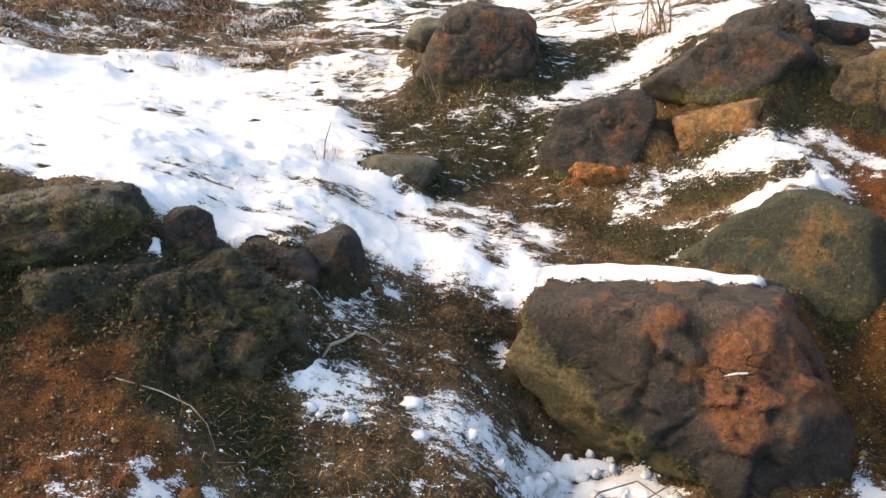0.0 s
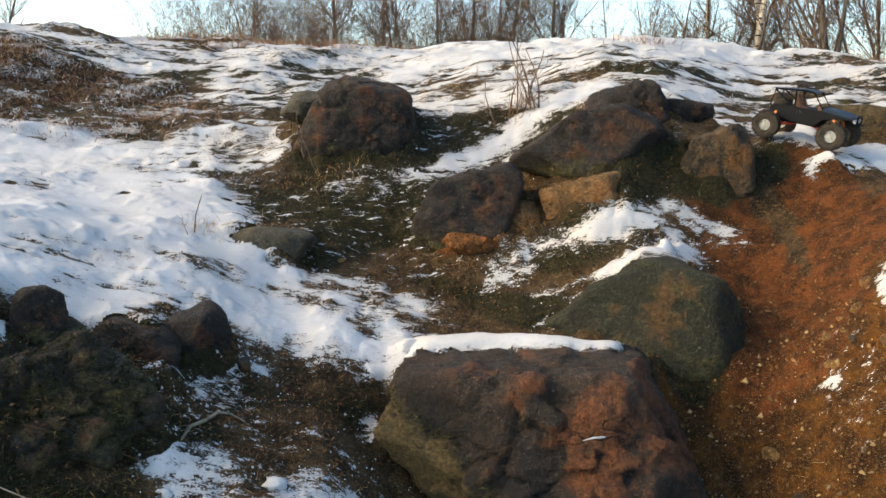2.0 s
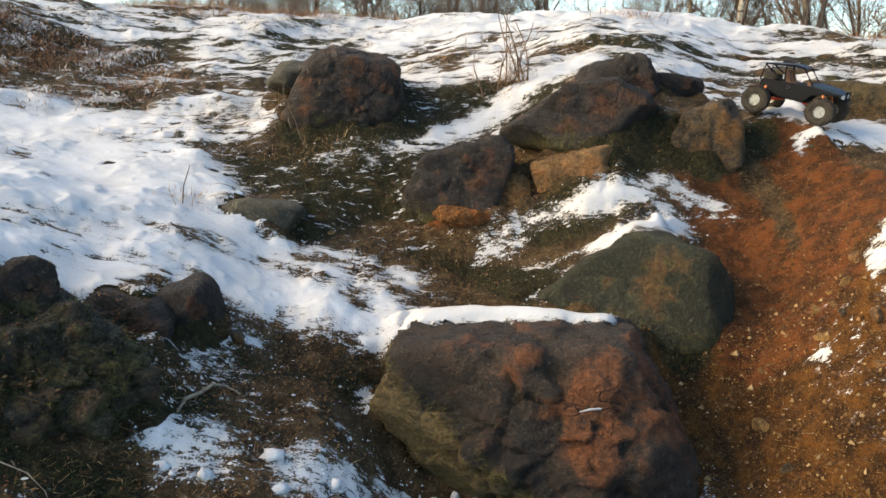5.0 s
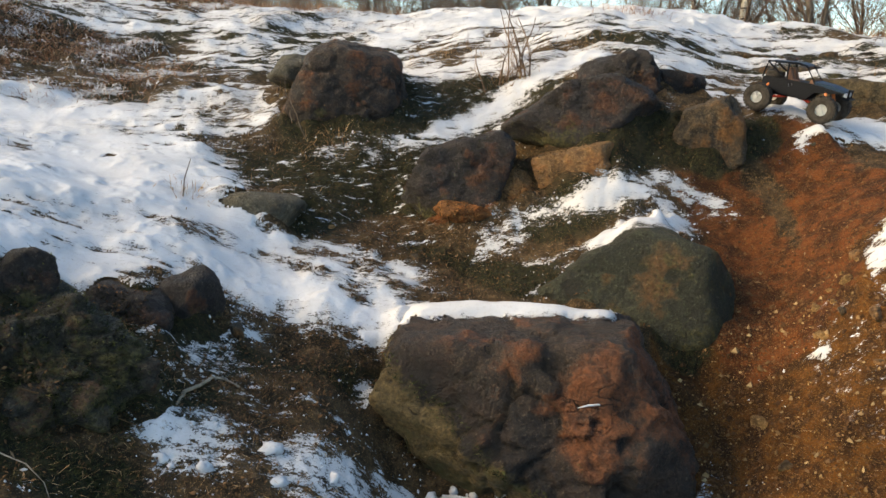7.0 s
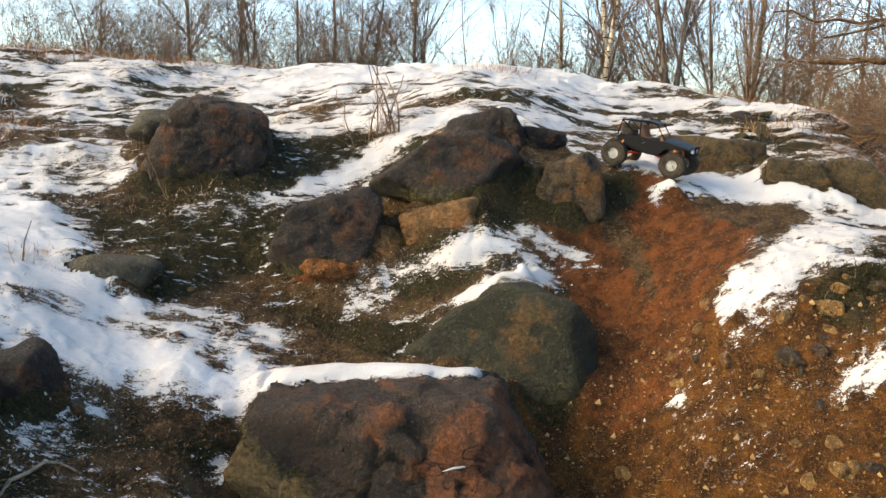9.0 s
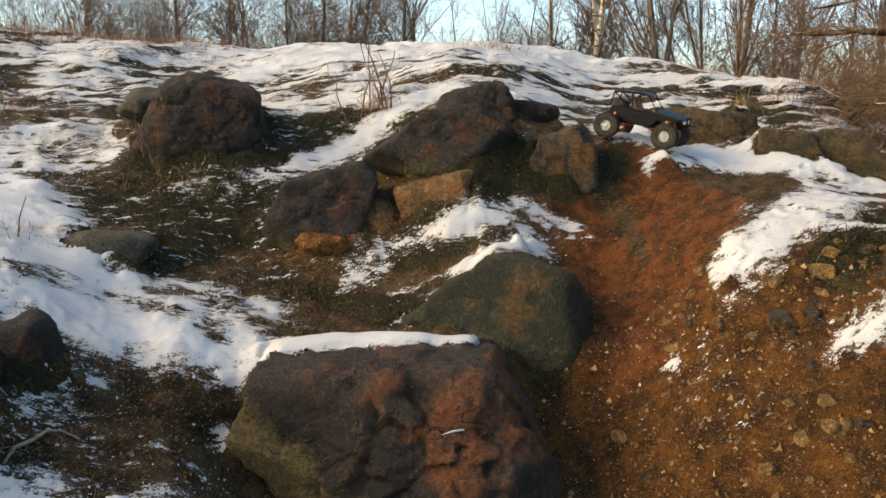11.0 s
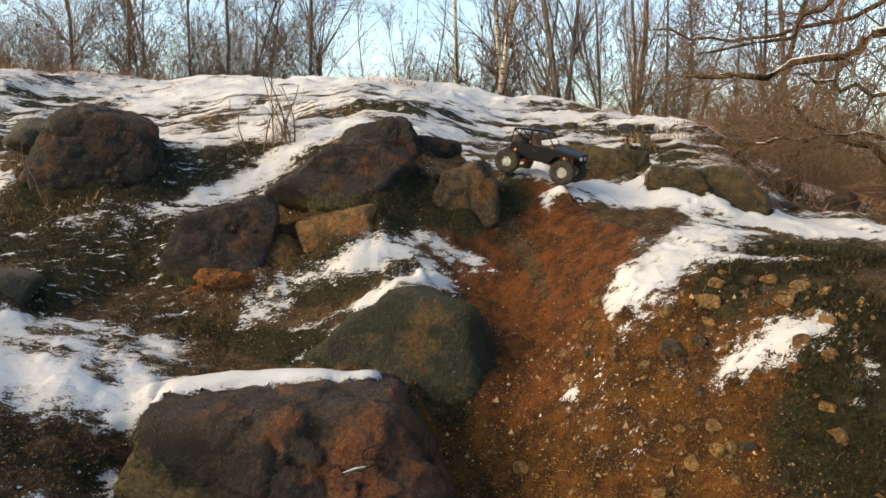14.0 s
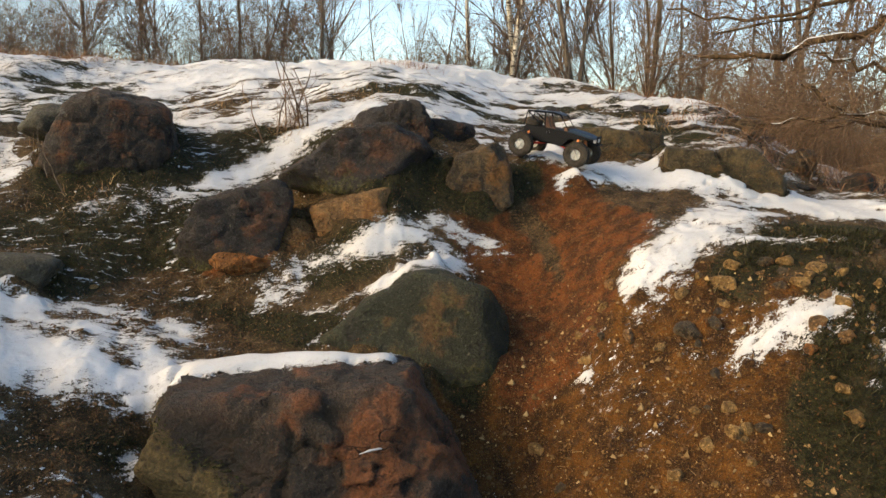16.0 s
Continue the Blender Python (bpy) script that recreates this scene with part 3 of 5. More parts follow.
for key, values in zip(("iron", "ochre", "moss", "dusting"), soils(gx.ravel(), gy.ravel())):
    ground.data.attributes.new(key, "FLOAT", "POINT").data.foreach_set("value", values.astype(np.float32))
tagged(ground, "steep bank of red-brown soil, leaf litter and moss", "ground", kind="structure")

# ---- rocks ----
ROCKS, RIM = [], []  # their meshes, and the mossy rim of the big one


def rock(name, label, place, size, material, seed, turn=(0, 0, 0), cuts=(), square=0.75, rough=0.10, detail=5, ridges=0.04, group="", chips=5, knobs=0.26, plates=2.2, stain=None, skirt=None, lumps=()):
    """A weathered stone: a squared ball, cut by planes, broken into plates by cracks, with knobs and pits. Sizes in metres, turn in degrees."""
    bm = bmesh.new()
    bmesh.ops.create_icosphere(bm, subdivisions=detail, radius=1)
    big = max(size)
    scale = Vector(size) / 2
    off = Vector((seed * 3.7 % 50, seed * 1.3 % 50, seed * 2.1 % 50))
    planes = [(Vector(c[:3]).normalized(), c[3]) for c in cuts]
    r = random.Random(seed)
    for _ in range(chips + 4 * bool(cuts)):
        planes.append((Vector((r.gauss(0, 1), r.gauss(0, 1), r.gauss(0, 1))).normalized(), r.uniform(0.84, 1.06) if cuts else r.uniform(0.55, 0.84)))
    m = pose(*place, *turn)
    power = 2 / square
    stains, marks, skirts = [], [], []
    for v in bm.verts:
        n = v.co.normalized()
        q = n + 0.12 * noise.noise_vector(n * 1.3 + off) * (rough / 0.1)
        reach = [(abs(q.x) ** power + abs(q.y) ** power + abs(q.z) ** power) ** (1 / power)]
        reach += [max(1e-3, q.dot(w) / d) for w, d in planes]
        radius = sum(t ** 34 for t in reach) ** (-1 / 34)
        p = n * radius
        k = Vector((p.x * scale.x, p.y * scale.y, p.z * scale.z))  # metres
        f = k * plates / max(0.25, min(1.0, big)) * 2.4 + off
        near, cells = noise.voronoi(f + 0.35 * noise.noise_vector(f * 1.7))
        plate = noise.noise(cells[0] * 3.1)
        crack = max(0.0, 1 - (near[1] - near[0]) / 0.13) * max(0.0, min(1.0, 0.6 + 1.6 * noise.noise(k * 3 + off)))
        bend = noise.noise(k * 3 + off)
        bed = (k.z * 0.8 + k.x * 0.35) * 11 + 1.6 * bend
        knob = 1.9 * (abs(noise.noise(k * 5 + off)) - 0.25) + 1.2 * (abs(noise.noise(k * 12 + off)) - 0.25) + 0.45 * noise.noise(k * 30 + off) + 0.25 * noise.noise(k * 66 + off) + 0.5 * (bed - math.floor(bed) - 0.5) * max(0.0, bend + 0.15)
        lump = rough * noise.noise(n * 2.1 + off) * 0.5
        radius += lump + knobs * (0.22 * plate + 0.24 * knob * min(1.0, 0.6 / big)) - 1.3 * ridges * crack
        p = n * radius
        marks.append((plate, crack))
        stains.append(0.0 if stain is None else p.dot(Vector(stain)))
        skirts.append(-1.0 if skirt is None else p.dot(Vector(skirt[:3])) - skirt[3])
        v.co = m @ Vector((p.x * scale.x, p.y * scale.y, p.z * scale.z))
        for lx, ly, lz, lr, lh in lumps:  # rounded rusty nodules
            swell = math.exp(-((v.co - Vector((lx, ly, lz))).length / lr) ** 4)
            v.co += (m.to_3x3() @ n) * lh * swell
            stains[-1] += 3.2 * swell * (lh > 0)
        if abs(skirts[-1]) < 0.055:
            RIM.append(v.co.copy())
    me = bpy.data.meshes.new(name)
    lift = Matrix.Translation(Vector(place))
    zs = [v.co.z for v in bm.verts]
    low = [(max(zs) - z) / (max(zs) - min(zs)) for z in zs]
    ROCKS.append(([v.co.copy() for v in bm.verts], [[x.index for x in f.verts] for f in bm.faces]))
    bmesh.ops.translate(bm, verts=bm.verts, vec=-Vector(place))
    bm.to_mesh(me)
    bm.free()
    me.attributes.new("low", "FLOAT", "POINT").data.foreach_set("value", low)
    me.attributes.new("skirt", "FLOAT", "POINT").data.foreach_set("value", skirts)
    me.attributes.new("stain", "FLOAT", "POINT").data.foreach_set("value", stains)
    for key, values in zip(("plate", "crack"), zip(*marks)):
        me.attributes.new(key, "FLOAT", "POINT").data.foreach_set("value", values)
    me.materials.append(material)
    me.shade_smooth()
    ob = new(name, me)
    ob.matrix_world = lift
    return tagged(ob, label, "rock" if big < 0.3 else "boulder", group)


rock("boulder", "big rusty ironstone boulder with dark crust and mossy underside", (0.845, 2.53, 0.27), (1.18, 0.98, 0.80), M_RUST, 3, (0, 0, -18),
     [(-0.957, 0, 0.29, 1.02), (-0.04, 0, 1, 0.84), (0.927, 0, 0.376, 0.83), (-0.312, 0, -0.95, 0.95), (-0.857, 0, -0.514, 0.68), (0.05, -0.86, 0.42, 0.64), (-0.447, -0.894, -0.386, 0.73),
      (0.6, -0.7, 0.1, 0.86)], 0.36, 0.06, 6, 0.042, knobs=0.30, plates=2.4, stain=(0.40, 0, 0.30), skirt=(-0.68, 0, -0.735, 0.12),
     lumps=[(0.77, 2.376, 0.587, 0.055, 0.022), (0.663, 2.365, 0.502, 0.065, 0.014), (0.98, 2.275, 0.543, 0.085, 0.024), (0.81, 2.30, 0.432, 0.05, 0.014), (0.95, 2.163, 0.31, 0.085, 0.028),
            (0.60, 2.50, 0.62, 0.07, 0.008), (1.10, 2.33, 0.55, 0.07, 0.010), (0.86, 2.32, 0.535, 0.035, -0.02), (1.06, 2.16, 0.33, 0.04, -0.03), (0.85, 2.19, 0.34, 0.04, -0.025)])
rock("boulder", "olive-green mossy boulder half sunk in the slope", (1.39, 3.16, 0.58), (1.00, 0.66, 0.66), M_OLIVE, 5, (0, 0, -25),
     [(-0.743, 0, 0.669, 0.51), (0.226, 0, 0.974, 0.86), (0.938, 0, 0.347, 0.98), (0.92, 0, -0.387, 1.0), (0, -0.85, 0.5, 0.66)], 0.42, 0.05, 5, 0.02, knobs=0.14)
rock("boulder", "dark purple-brown ironstone boulder under a snowy ridge", (1.46, 4.10, 1.31), (0.84, 0.56, 0.42), M_DARK, 7, (0, 0, -20),
     [(-0.82, 0, 0.57, 0.52), (-0.43, 0, 0.9, 0.66), (0.766, 0, 0.643, 0.98), (0, -0.95, 0.3, 0.70)], 0.45, 0.07, 5, 0.05)
rock("boulder", "dark ironstone slab with orange stains below", (0.77, 3.98, 0.96), (0.62, 0.52, 0.54), M_DARK, 11, (0, 0, -11),
     [(-0.926, 0, 0.377, 0.68), (-0.33, 0, 0.944, 0.64), (0, -0.92, 0.4, 0.68)], 0.45, 0.07, 5, 0.05)
rock("boulder", "rounded rusty brown boulder standing on the slope", (0.23, 5.02, 1.32), (0.86, 0.74, 0.66), M_RUST, 13, (0, 0, -3),
     [(-0.94, 0, 0.34, 0.76), (0.95, 0, 0.1, 0.9), (0, -1, 0.2, 0.84)], 0.86, 0.08, 6, 0.04, chips=-2, knobs=0.20, stain=(-0.4, 0, -0.2))
rock("rock", "grey-green stone leaning beside a rusty boulder", (-0.07, 5.32, 1.44), (0.42, 0.34, 0.26), M_GREY, 17, (0, 6, 0), (), 0.8, 0.12, 4)
rock("boulder", "brown block of stone with a flat sloping top", (2.08, 3.84, 1.20), (0.40, 0.36, 0.46), M_BROWN, 19, (0, 0, -29),
     [(-0.914, 0, 0.406, 0.78), (-0.27, 0, 0.963, 0.74), (0.937, 0, 0.35, 0.96), (0.54, 0, -0.84, 0.96), (0.1, -1, 0.1, 0.76)], 0.34, 0.05, 5, 0.04, chips=1)
rock("rock", "tan sandstone block set in the bank", (1.36, 3.78, 1.02), (0.42, 0.28, 0.28), M_TAN, 23, (0, -8, -20), [(0, -1, 0.2, 0.80), (-0.2, 0, 1, 0.80)], 0.34, 0.05, 5, 0.05, chips=1)
rock("rock", "small tan sandstone lump in the bank", (1.06, 3.80, 0.90), (0.28, 0.22, 0.22), M_TAN, 29, (0, 4, -15), (), 0.5, 0.1, 5, 0.05, "", 5, 0.2)
rock("rock", "crumbling orange clay lump at the foot of a slab", (0.80, 3.72, 0.815), (0.34, 0.22, 0.13), M_ORANGE, 31, (0, 8, 0), (), 0.7, 0.25, 5, 0.10, "", 6, 0.30)
rock("boulder", "dark low ledge of stone flecked with snow", (1.80, 4.34, 1.42), (0.50, 0.40, 0.40), M_DARK, 37, (0, -10, -15), [(0, -1, 0.3, 0.7)], 0.65, 0.12, 5, 0.08)
rock("rock", "dark flat stone on top of the ledge", (2.12, 4.37, 1.43), (0.34, 0.28, 0.25), M_DARK, 41, (0, 6, -12), [(0, 0, 1, 0.8)], 0.6, 0.1, 4, 0.06)
rock("rock", "small brown stone between two boulders", (1.86, 3.98, 1.32), (0.10, 0.08, 0.09), M_BROWN, 43, (0, 0, 0), (), 0.8, 0.1, 3)
rock("boulder", "long mossy brown ledge block under snow", (3.30, 4.30, 1.351), (0.66, 0.42, 0.36), M_LEDGE, 47, (0, 3, -36), [(0, 0, 1, 0.82), (0, -1, 0.1, 0.78)], 0.26, 0.04, 5, 0.03, chips=1, knobs=0.14)
rock("boulder", "brown ledge block with a square face", (3.50, 3.72, 1.265), (0.37, 0.34, 0.30), M_LEDGE, 53, (0, 4, -42), [(0, 0, 1, 0.85), (0, -1, 0, 0.78)], 0.26, 0.04, 5, 0.03, chips=1, knobs=0.14)
rock("boulder", "ochre-brown ledge block with a sloping shoulder", (3.78, 3.54, 1.245), (0.42, 0.34, 0.31), M_LEDGE, 59, (0, 6, -44), [(0.75, 0, 0.66, 0.70), (0, -1, 0, 0.78)], 0.28, 0.04, 5, 0.03, chips=1, knobs=0.14)
rock("rock", "far rough brown stone among snow", (5.16, 5.02, 1.502), (0.30, 0.26, 0.26), M_BROWN, 61, (0, 0, 20), (), 0.65, 0.12, 4)
rock("rock", "far wedge-shaped brown stone", (4.94, 4.24, 1.263), (0.26, 0.22, 0.30), M_BROWN, 67, (0, 14, 0), [(-0.6, 0, 0.8, 0.5)], 0.65, 0.12, 4)
rock("rock", "rusty brown stone at the wood's edge", (4.98, 3.76, 1.148), (0.30, 0.24, 0.24), M_RUST, 71, (0, 0, 30), (), 0.65, 0.12, 4)
rock("rock", "mossy stone in the snow ledge", (2.66, 3.66, 1.130), (0.28, 0.22, 0.16), M_OLIVE, 73, (0, 0, 10), (), 0.8, 0.12, 4)
rock("boulder", "dark slab of the mossy outcrop under the snow shelf", (-0.79, 2.33, 0.60), (0.66, 0.50, 0.44), M_LEFT, 401, (0, -6, 20),
     [(0, -0.8, 0.5, 0.66), (-0.2, 0, 1, 0.8), (0.8, 0, 0.5, 0.85)], 0.45, 0.10, 6, 0.07, "outcrop stones", 4, 0.5, 2.6)
rock("boulder", "dark broken stone at the outcrop's foot", (-0.90, 2.13, 0.43), (0.46, 0.40, 0.32), M_LEFT, 405, (0, 8, 30),
     [(0, -0.8, 0.5, 0.70), (0, 0, 1, 0.8)], 0.45, 0.12, 5, 0.07, "outcrop stones", 4, 0.5, 2.6)
rock("rock", "rusty dark stone in the mossy outcrop", (-0.58, 2.64, 0.64), (0.30, 0.26, 0.22), M_DARK, 409, (0, 10, -10), [(0, -0.8, 0.5, 0.7)], 0.5, 0.12, 5, 0.07, "outcrop stones", 4, 0.4)
rock("boulder", "dark outcrop stone with yellow-green lichen", (-1.29, 2.42, 0.88), (0.64, 0.46, 0.28), M_LEFT, 83, (0, -4, 10), [(0, 0, 1, 0.8), (0, -0.9, 0.3, 0.75)], 0.5, 0.12, 5, 0.08)
rock("boulder", "dark brown shelf stone at the outcrop's end", (-1.62, 2.22, 0.80), (0.62, 0.50, 0.34), M_LEFT, 411, (0, 6, 30), [(0, 0, 1, 0.75), (0, -0.9, 0.3, 0.75)], 0.5, 0.12, 5, 0.08, "outcrop stones", 4, 0.4)
rock("boulder", "mossy black face of the outcrop", (-1.03, 2.30, 0.64), (0.46, 0.42, 0.38), M_LEFT, 413, (0, -8, 35), [(0, -0.85, 0.4, 0.72), (0.2, 0, 1, 0.8)], 0.48, 0.12, 5, 0.08, "outcrop stones", 4, 0.45, 2.6)
rock("boulder", "low dark mossy stone under the outcrop", (-0.66, 2.16, 0.36), (0.50, 0.40, 0.30), M_LEFT, 417, (0, 10, 10), [(0, -0.8, 0.5, 0.7), (0, 0, 1, 0.8)], 0.5, 0.12, 5, 0.08, "outcrop stones", 4, 0.45, 2.6)
rock("rock", "dark knob of stone at the snow's edge", (-0.81, 2.48, 0.84), (0.18, 0.17, 0.20), M_DARK, 89, (0, 8, 0), (), 0.8, 0.12, 4)
rock("rock", "dark upright stone under the snow's edge", (-0.385, 2.76, 0.66), (0.22, 0.20, 0.24), M_DARK, 97, (0, -14, 0), (), 0.75, 0.12, 4)
rock("boulder", "low grey-green flat stone in the hollow", (-0.20, 3.84, 0.77), (0.50, 0.46, 0.24), M_GREY, 103, (-14, 4, 0), (), 0.8, 0.08, 5, 0.02, chips=2, knobs=0.12)

for k, (x, y, w, material, label) in enumerate([
        (1.67, 2.41, 0.11, M_PALE, "pale tan stone lying on red soil"), (1.42, 1.80, 0.13, M_PALE, "tan stone at the foot of the bank"),
        (-0.24, 2.76, 0.10, M_BROWN, "brown stone under the snow's edge"), (2.48, 2.36, 0.15, M_PALE, "yellow-tan stone in the gravelly mound"), (2.81, 2.20, 0.12, M_PALE, "tan stone bedded in moss"),
        (2.69, 2.17, 0.11, M_PALE, "upright yellow-tan stone in moss"), (2.72, 2.00, 0.11, M_PALE, "tan flat stone in the mound"),
        (2.24, 2.26, 0.14, M_BROWN, "upright brown stone in the mound"), (2.71, 2.06, 0.09, M_TAN, "grey stone in the mossy mound"),
        (2.86, 2.12, 0.10, M_PALE, "tan slab stone in the mossy mound"), (2.58, 1.98, 0.12, M_TAN, "grey stone beside a snow patch"),
        (1.98, 2.62, 0.07, M_PALE, "small pale stone on red soil"), (2.07, 2.02, 0.07, M_PALE, "small pale stone in gravel"),
        (2.03, 1.90, 0.08, M_PALE, "rounded pale stone in gravel"), (1.62, 2.16, 0.07, M_BROWN, "brown pebble on soil"),
        (2.12, 2.28, 0.07, M_PALE, "small tan stone in gravel"), (1.90, 1.89, 0.10, M_PALE, "long pale stone in gravel"),
        (-0.62, 1.72, 0.09, M_ORANGE, "orange stone in clay"), (2.42, 2.28, 0.08, M_PALE, "small tan stone in the mound"),
        (2.50, 1.92, 0.08, M_ORANGE, "rusty stone in ochre soil"), (0.12, 3.75, 0.06, M_PALE, "small pale stone in litter")]):
    z = float(ground_height(x, y))
    rock("stone", label, (x, y, z - 0.10 * w), (w * 0.85, w * 0.70, w * 0.70), material, 120 + k, (10 * math.sin(k), 12 * math.cos(k * 2), 47 * k), (), 0.68, 0.10, 4, 0.02, "loose stones", 12, 0.08)
    ROCKS.pop()  # too small to carry snow

rnd = random.Random(76)
for k in range(130):
    x, y, w = rnd.uniform(1.9, 3.3), rnd.uniform(1.6, 2.75), 0.022 + 0.055 * rnd.random() ** 1.8
    if float(snow_depth(np.array(x), np.array(y))) > -0.01:
        continue
    rock("stone", "tan angular stone bedded in the mossy mound", (x, y, float(ground_height(x, y)) - 0.14 * w), (w * 1.1, w * 0.9, w * 0.9), rnd.choice((M_PALE, M_PALE, M_TAN, M_BROWN)), 500 + k,
         (rnd.uniform(-30, 30), rnd.uniform(-30, 30), rnd.uniform(0, 180)), (), 0.45, 0.12, 3, 0.02, "stones in the mound", 8, 0.10)
    ROCKS.pop()
rnd = random.Random(77)
for k in range(60):
    bearing, d = rnd.uniform(29, 50), rnd.uniform(5.2, 7.8)
    x, y, w = d * math.sin(radians(bearing)), d * math.cos(radians(bearing)), rnd.uniform(0.07, 0.22)
    rock("rock", "dark brown stone showing through thin snow", (x, y, float(ground_height(x, y)) - 0.01 * rnd.random()), (w * 1.2, w * 0.8, w * 0.36), rnd.choice((M_DARK, M_BROWN, M_OLIVE)), 300 + k,
         (0, rnd.uniform(-15, 15), rnd.uniform(0, 180)), (), 0.55, 0.12, 3, 0.04, "stones on the upper slope", 6)
    ROCKS.pop()  # too small to carry snow

# ---- soil banked against the rocks ----
from mathutils.bvhtree import BVHTree

rv, rf = [], []
for verts, faces in ROCKS:
    rf += [[i + len(rv) for i in f] for f in faces]
    rv += verts
rock_tree = BVHTree.FromPolygons(rv, rf)
crumb = 0.5 + 0.8 * grain(gx, gy, 0.09, 65)
for i, j in np.argwhere((gx > -2.2) & (gx < 4.4) & (gy > 1.4) & (gy < 5.7)):
    near = rock_tree.find_nearest(Vector((gx[i, j], gy[i, j], gz[i, j] + 0.015)), 0.16)
    if near[0] is not None:
        gz[i, j] += 0.058 * max(0.1, crumb[i, j]) * math.exp(-(near[3] / 0.065) ** 2)
ground.data.vertices.foreach_set("co", np.stack([gx.ravel(), gy.ravel(), gz.ravel()], 1).astype(np.float32).ravel())
ground.data.update()
ground_tree = BVHTree.FromPolygons(np.stack([gx.ravel(), gy.ravel(), gz.ravel()], 1).tolist(), quads(*gx.shape).tolist())


def soil_top(x, y):
    """Height of the finished bank at each place."""
    z = np.array(ground_height(x, y), float)
    for k in range(len(x)):
        h = ground_tree.ray_cast(Vector((x[k], y[k], 30)), Vector((0, 0, -1)))
        if h[0] is not None:
            z[k] = h[0].z
    return z


# ---- snow ----
sx, sy = polar_sheet(np.linspace(-46, 62, 1050), np.geomspace(1.35, 12.5, 600))
pot = snow_depth(sx, sy)
under = ground_height(sx, sy)
on_rock = np.zeros(pot.shape, bool)
near_snow = (pot > -0.12) & (np.hypot(sx, sy) < 7.3)
under[near_snow] = soil_top(sx[near_snow], sy[near_snow])
before = strip(sx, sy, 0.10, 2.10, 0.70, 2.20, 0.24, 0.16) > 0  # under the big boulder's overhang
for i, j in np.argwhere(near_snow):
    hit = rock_tree.ray_cast(Vector((sx[i, j], sy[i, j], 3.5)), Vector((0, 0, -1)))
    if hit[0] is not None and hit[0].z > under[i, j] and not before[i, j]:
        under[i, j], on_rock[i, j] = hit[0].z, True
bed = under.copy()
for _ in range(8):  # the snow bridges small pits
    bed[1:-1, 1:-1] = (bed[1:-1, 1:-1] * 2 + bed[:-2, 1:-1] + bed[2:, 1:-1] + bed[1:-1, :-2] + bed[1:-1, 2:]) / 6
step_r = np.gradient(np.hypot(sx, sy), axis=1)
step_a = np.hypot(np.gradient(sx, axis=0), np.gradient(sy, axis=0))
steep = np.hypot(np.gradient(under, axis=1) / step_r, np.gradient(under, axis=0) / step_a)
for _ in range(9):
    steep[1:-1, 1:-1] = (steep[1:-1, 1:-1] * 2 + steep[:-2, 1:-1] + steep[2:, 1:-1] + steep[1:-1, :-2] + steep[1:-1, 2:]) / 6
capped = np.maximum.reduce([strip(sx, sy, 0.38, 2.93, 1.26, 2.65, 0.20), strip(sx, sy, 1.0, 4.7, 1.5, 4.45, 0.24), strip(sx, sy, 1.1, 3.7, 1.8, 3.5, 0.25), strip(sx, sy, 0.95, 3.30, 1.27, 3.21, 0.14), strip(sx, sy, 1.27, 3.21, 1.75, 3.40, 0.16), strip(sx, sy, 0.2, 2.84, 0.5, 2.95, 0.12)]) > 0
pot = pot - 0.22 * np.clip(steep - 0.75, 0, 2.5) * (1 - 0.9 * ease(0.0, 0.08, np.maximum.reduce([strip(sx, sy, 0.2, 2.84, 0.55, 2.95, 0.14), strip(sx, sy, 0.45, 2.93, 1.24, 2.66, 0.13), strip(sx, sy, 0.10, 2.10, 0.72, 2.24, 0.22), strip(sx, sy, 2.2, 2.1, 2.75, 1.95, 0.16), strip(sx, sy, 1.33, 2.2, 1.4, 1.85, 0.14), strip(sx, sy, 1.1, 3.65, 1.85, 3.45, 0.22), strip(sx, sy, 0.95, 3.30, 1.27, 3.21, 0.14), strip(sx, sy, 1.27, 3.21, 1.75, 3.40, 0.16), strip(sx, sy, -1.15, 2.74, -0.4, 3.0, 0.2)]))) - np.where(on_rock & ~capped, np.where(np.hypot(sx, sy) > 5.4, 0.14, 0.24) + 0.10 * grain(sx, sy, 0.10, 83), 0)
pot = np.where((strip(sx, sy, 0.40, 2.92, 1.26, 2.65, 0.16, 0.12) > 0) & on_rock, pot + 0.10 * ease(-0.03, 0.02, pot), pot)
lip = ease(-0.02, 0.04, strip(sx, sy, 0.38, 2.93, 1.26, 2.65, 0.18))  # the thick cap on the big boulder
layer = 0.003 + (0.013 + 0.028 * lip) * (1 - np.exp(-np.maximum(pot, 0) / 0.08))
gully = ease(0, 0.2, strip(sx, sy, -0.38, 3.40, 0.30, 2.98, 0.40, 0.22))
layer = layer * (1 - 0.55 * gully)
layer = layer + (0.005 * fbm(sx * 0.6, sy, 0.35, 81, 3) + 0.0025 * fbm(sx * 0.5, sy * 1.3, 0.10, 84, 4, 0.6)) * ease(0.02, 0.12, pot)
even = bed.copy()
shelf = ease(0, 0.3, strip(sx, sy, -2.5, 3.9, -0.7, 3.2, 1.0, 0.6))
for _ in range(90):
    even[1:-1, 1:-1] = (even[1:-1, 1:-1] * 2 + even[:-2, 1:-1] + even[2:, 1:-1] + even[1:-1, :-2] + even[1:-1, 2:]) / 6
bed = bed + np.where(on_rock, lip, 0.9 * ease(0.02, 0.07, pot) * (sy < 4.6)) * np.clip(even - bed, -0.02 - 0.03 * lip - 0.03 * shelf, 0.02 + 0.03 * lip + 0.03 * shelf)
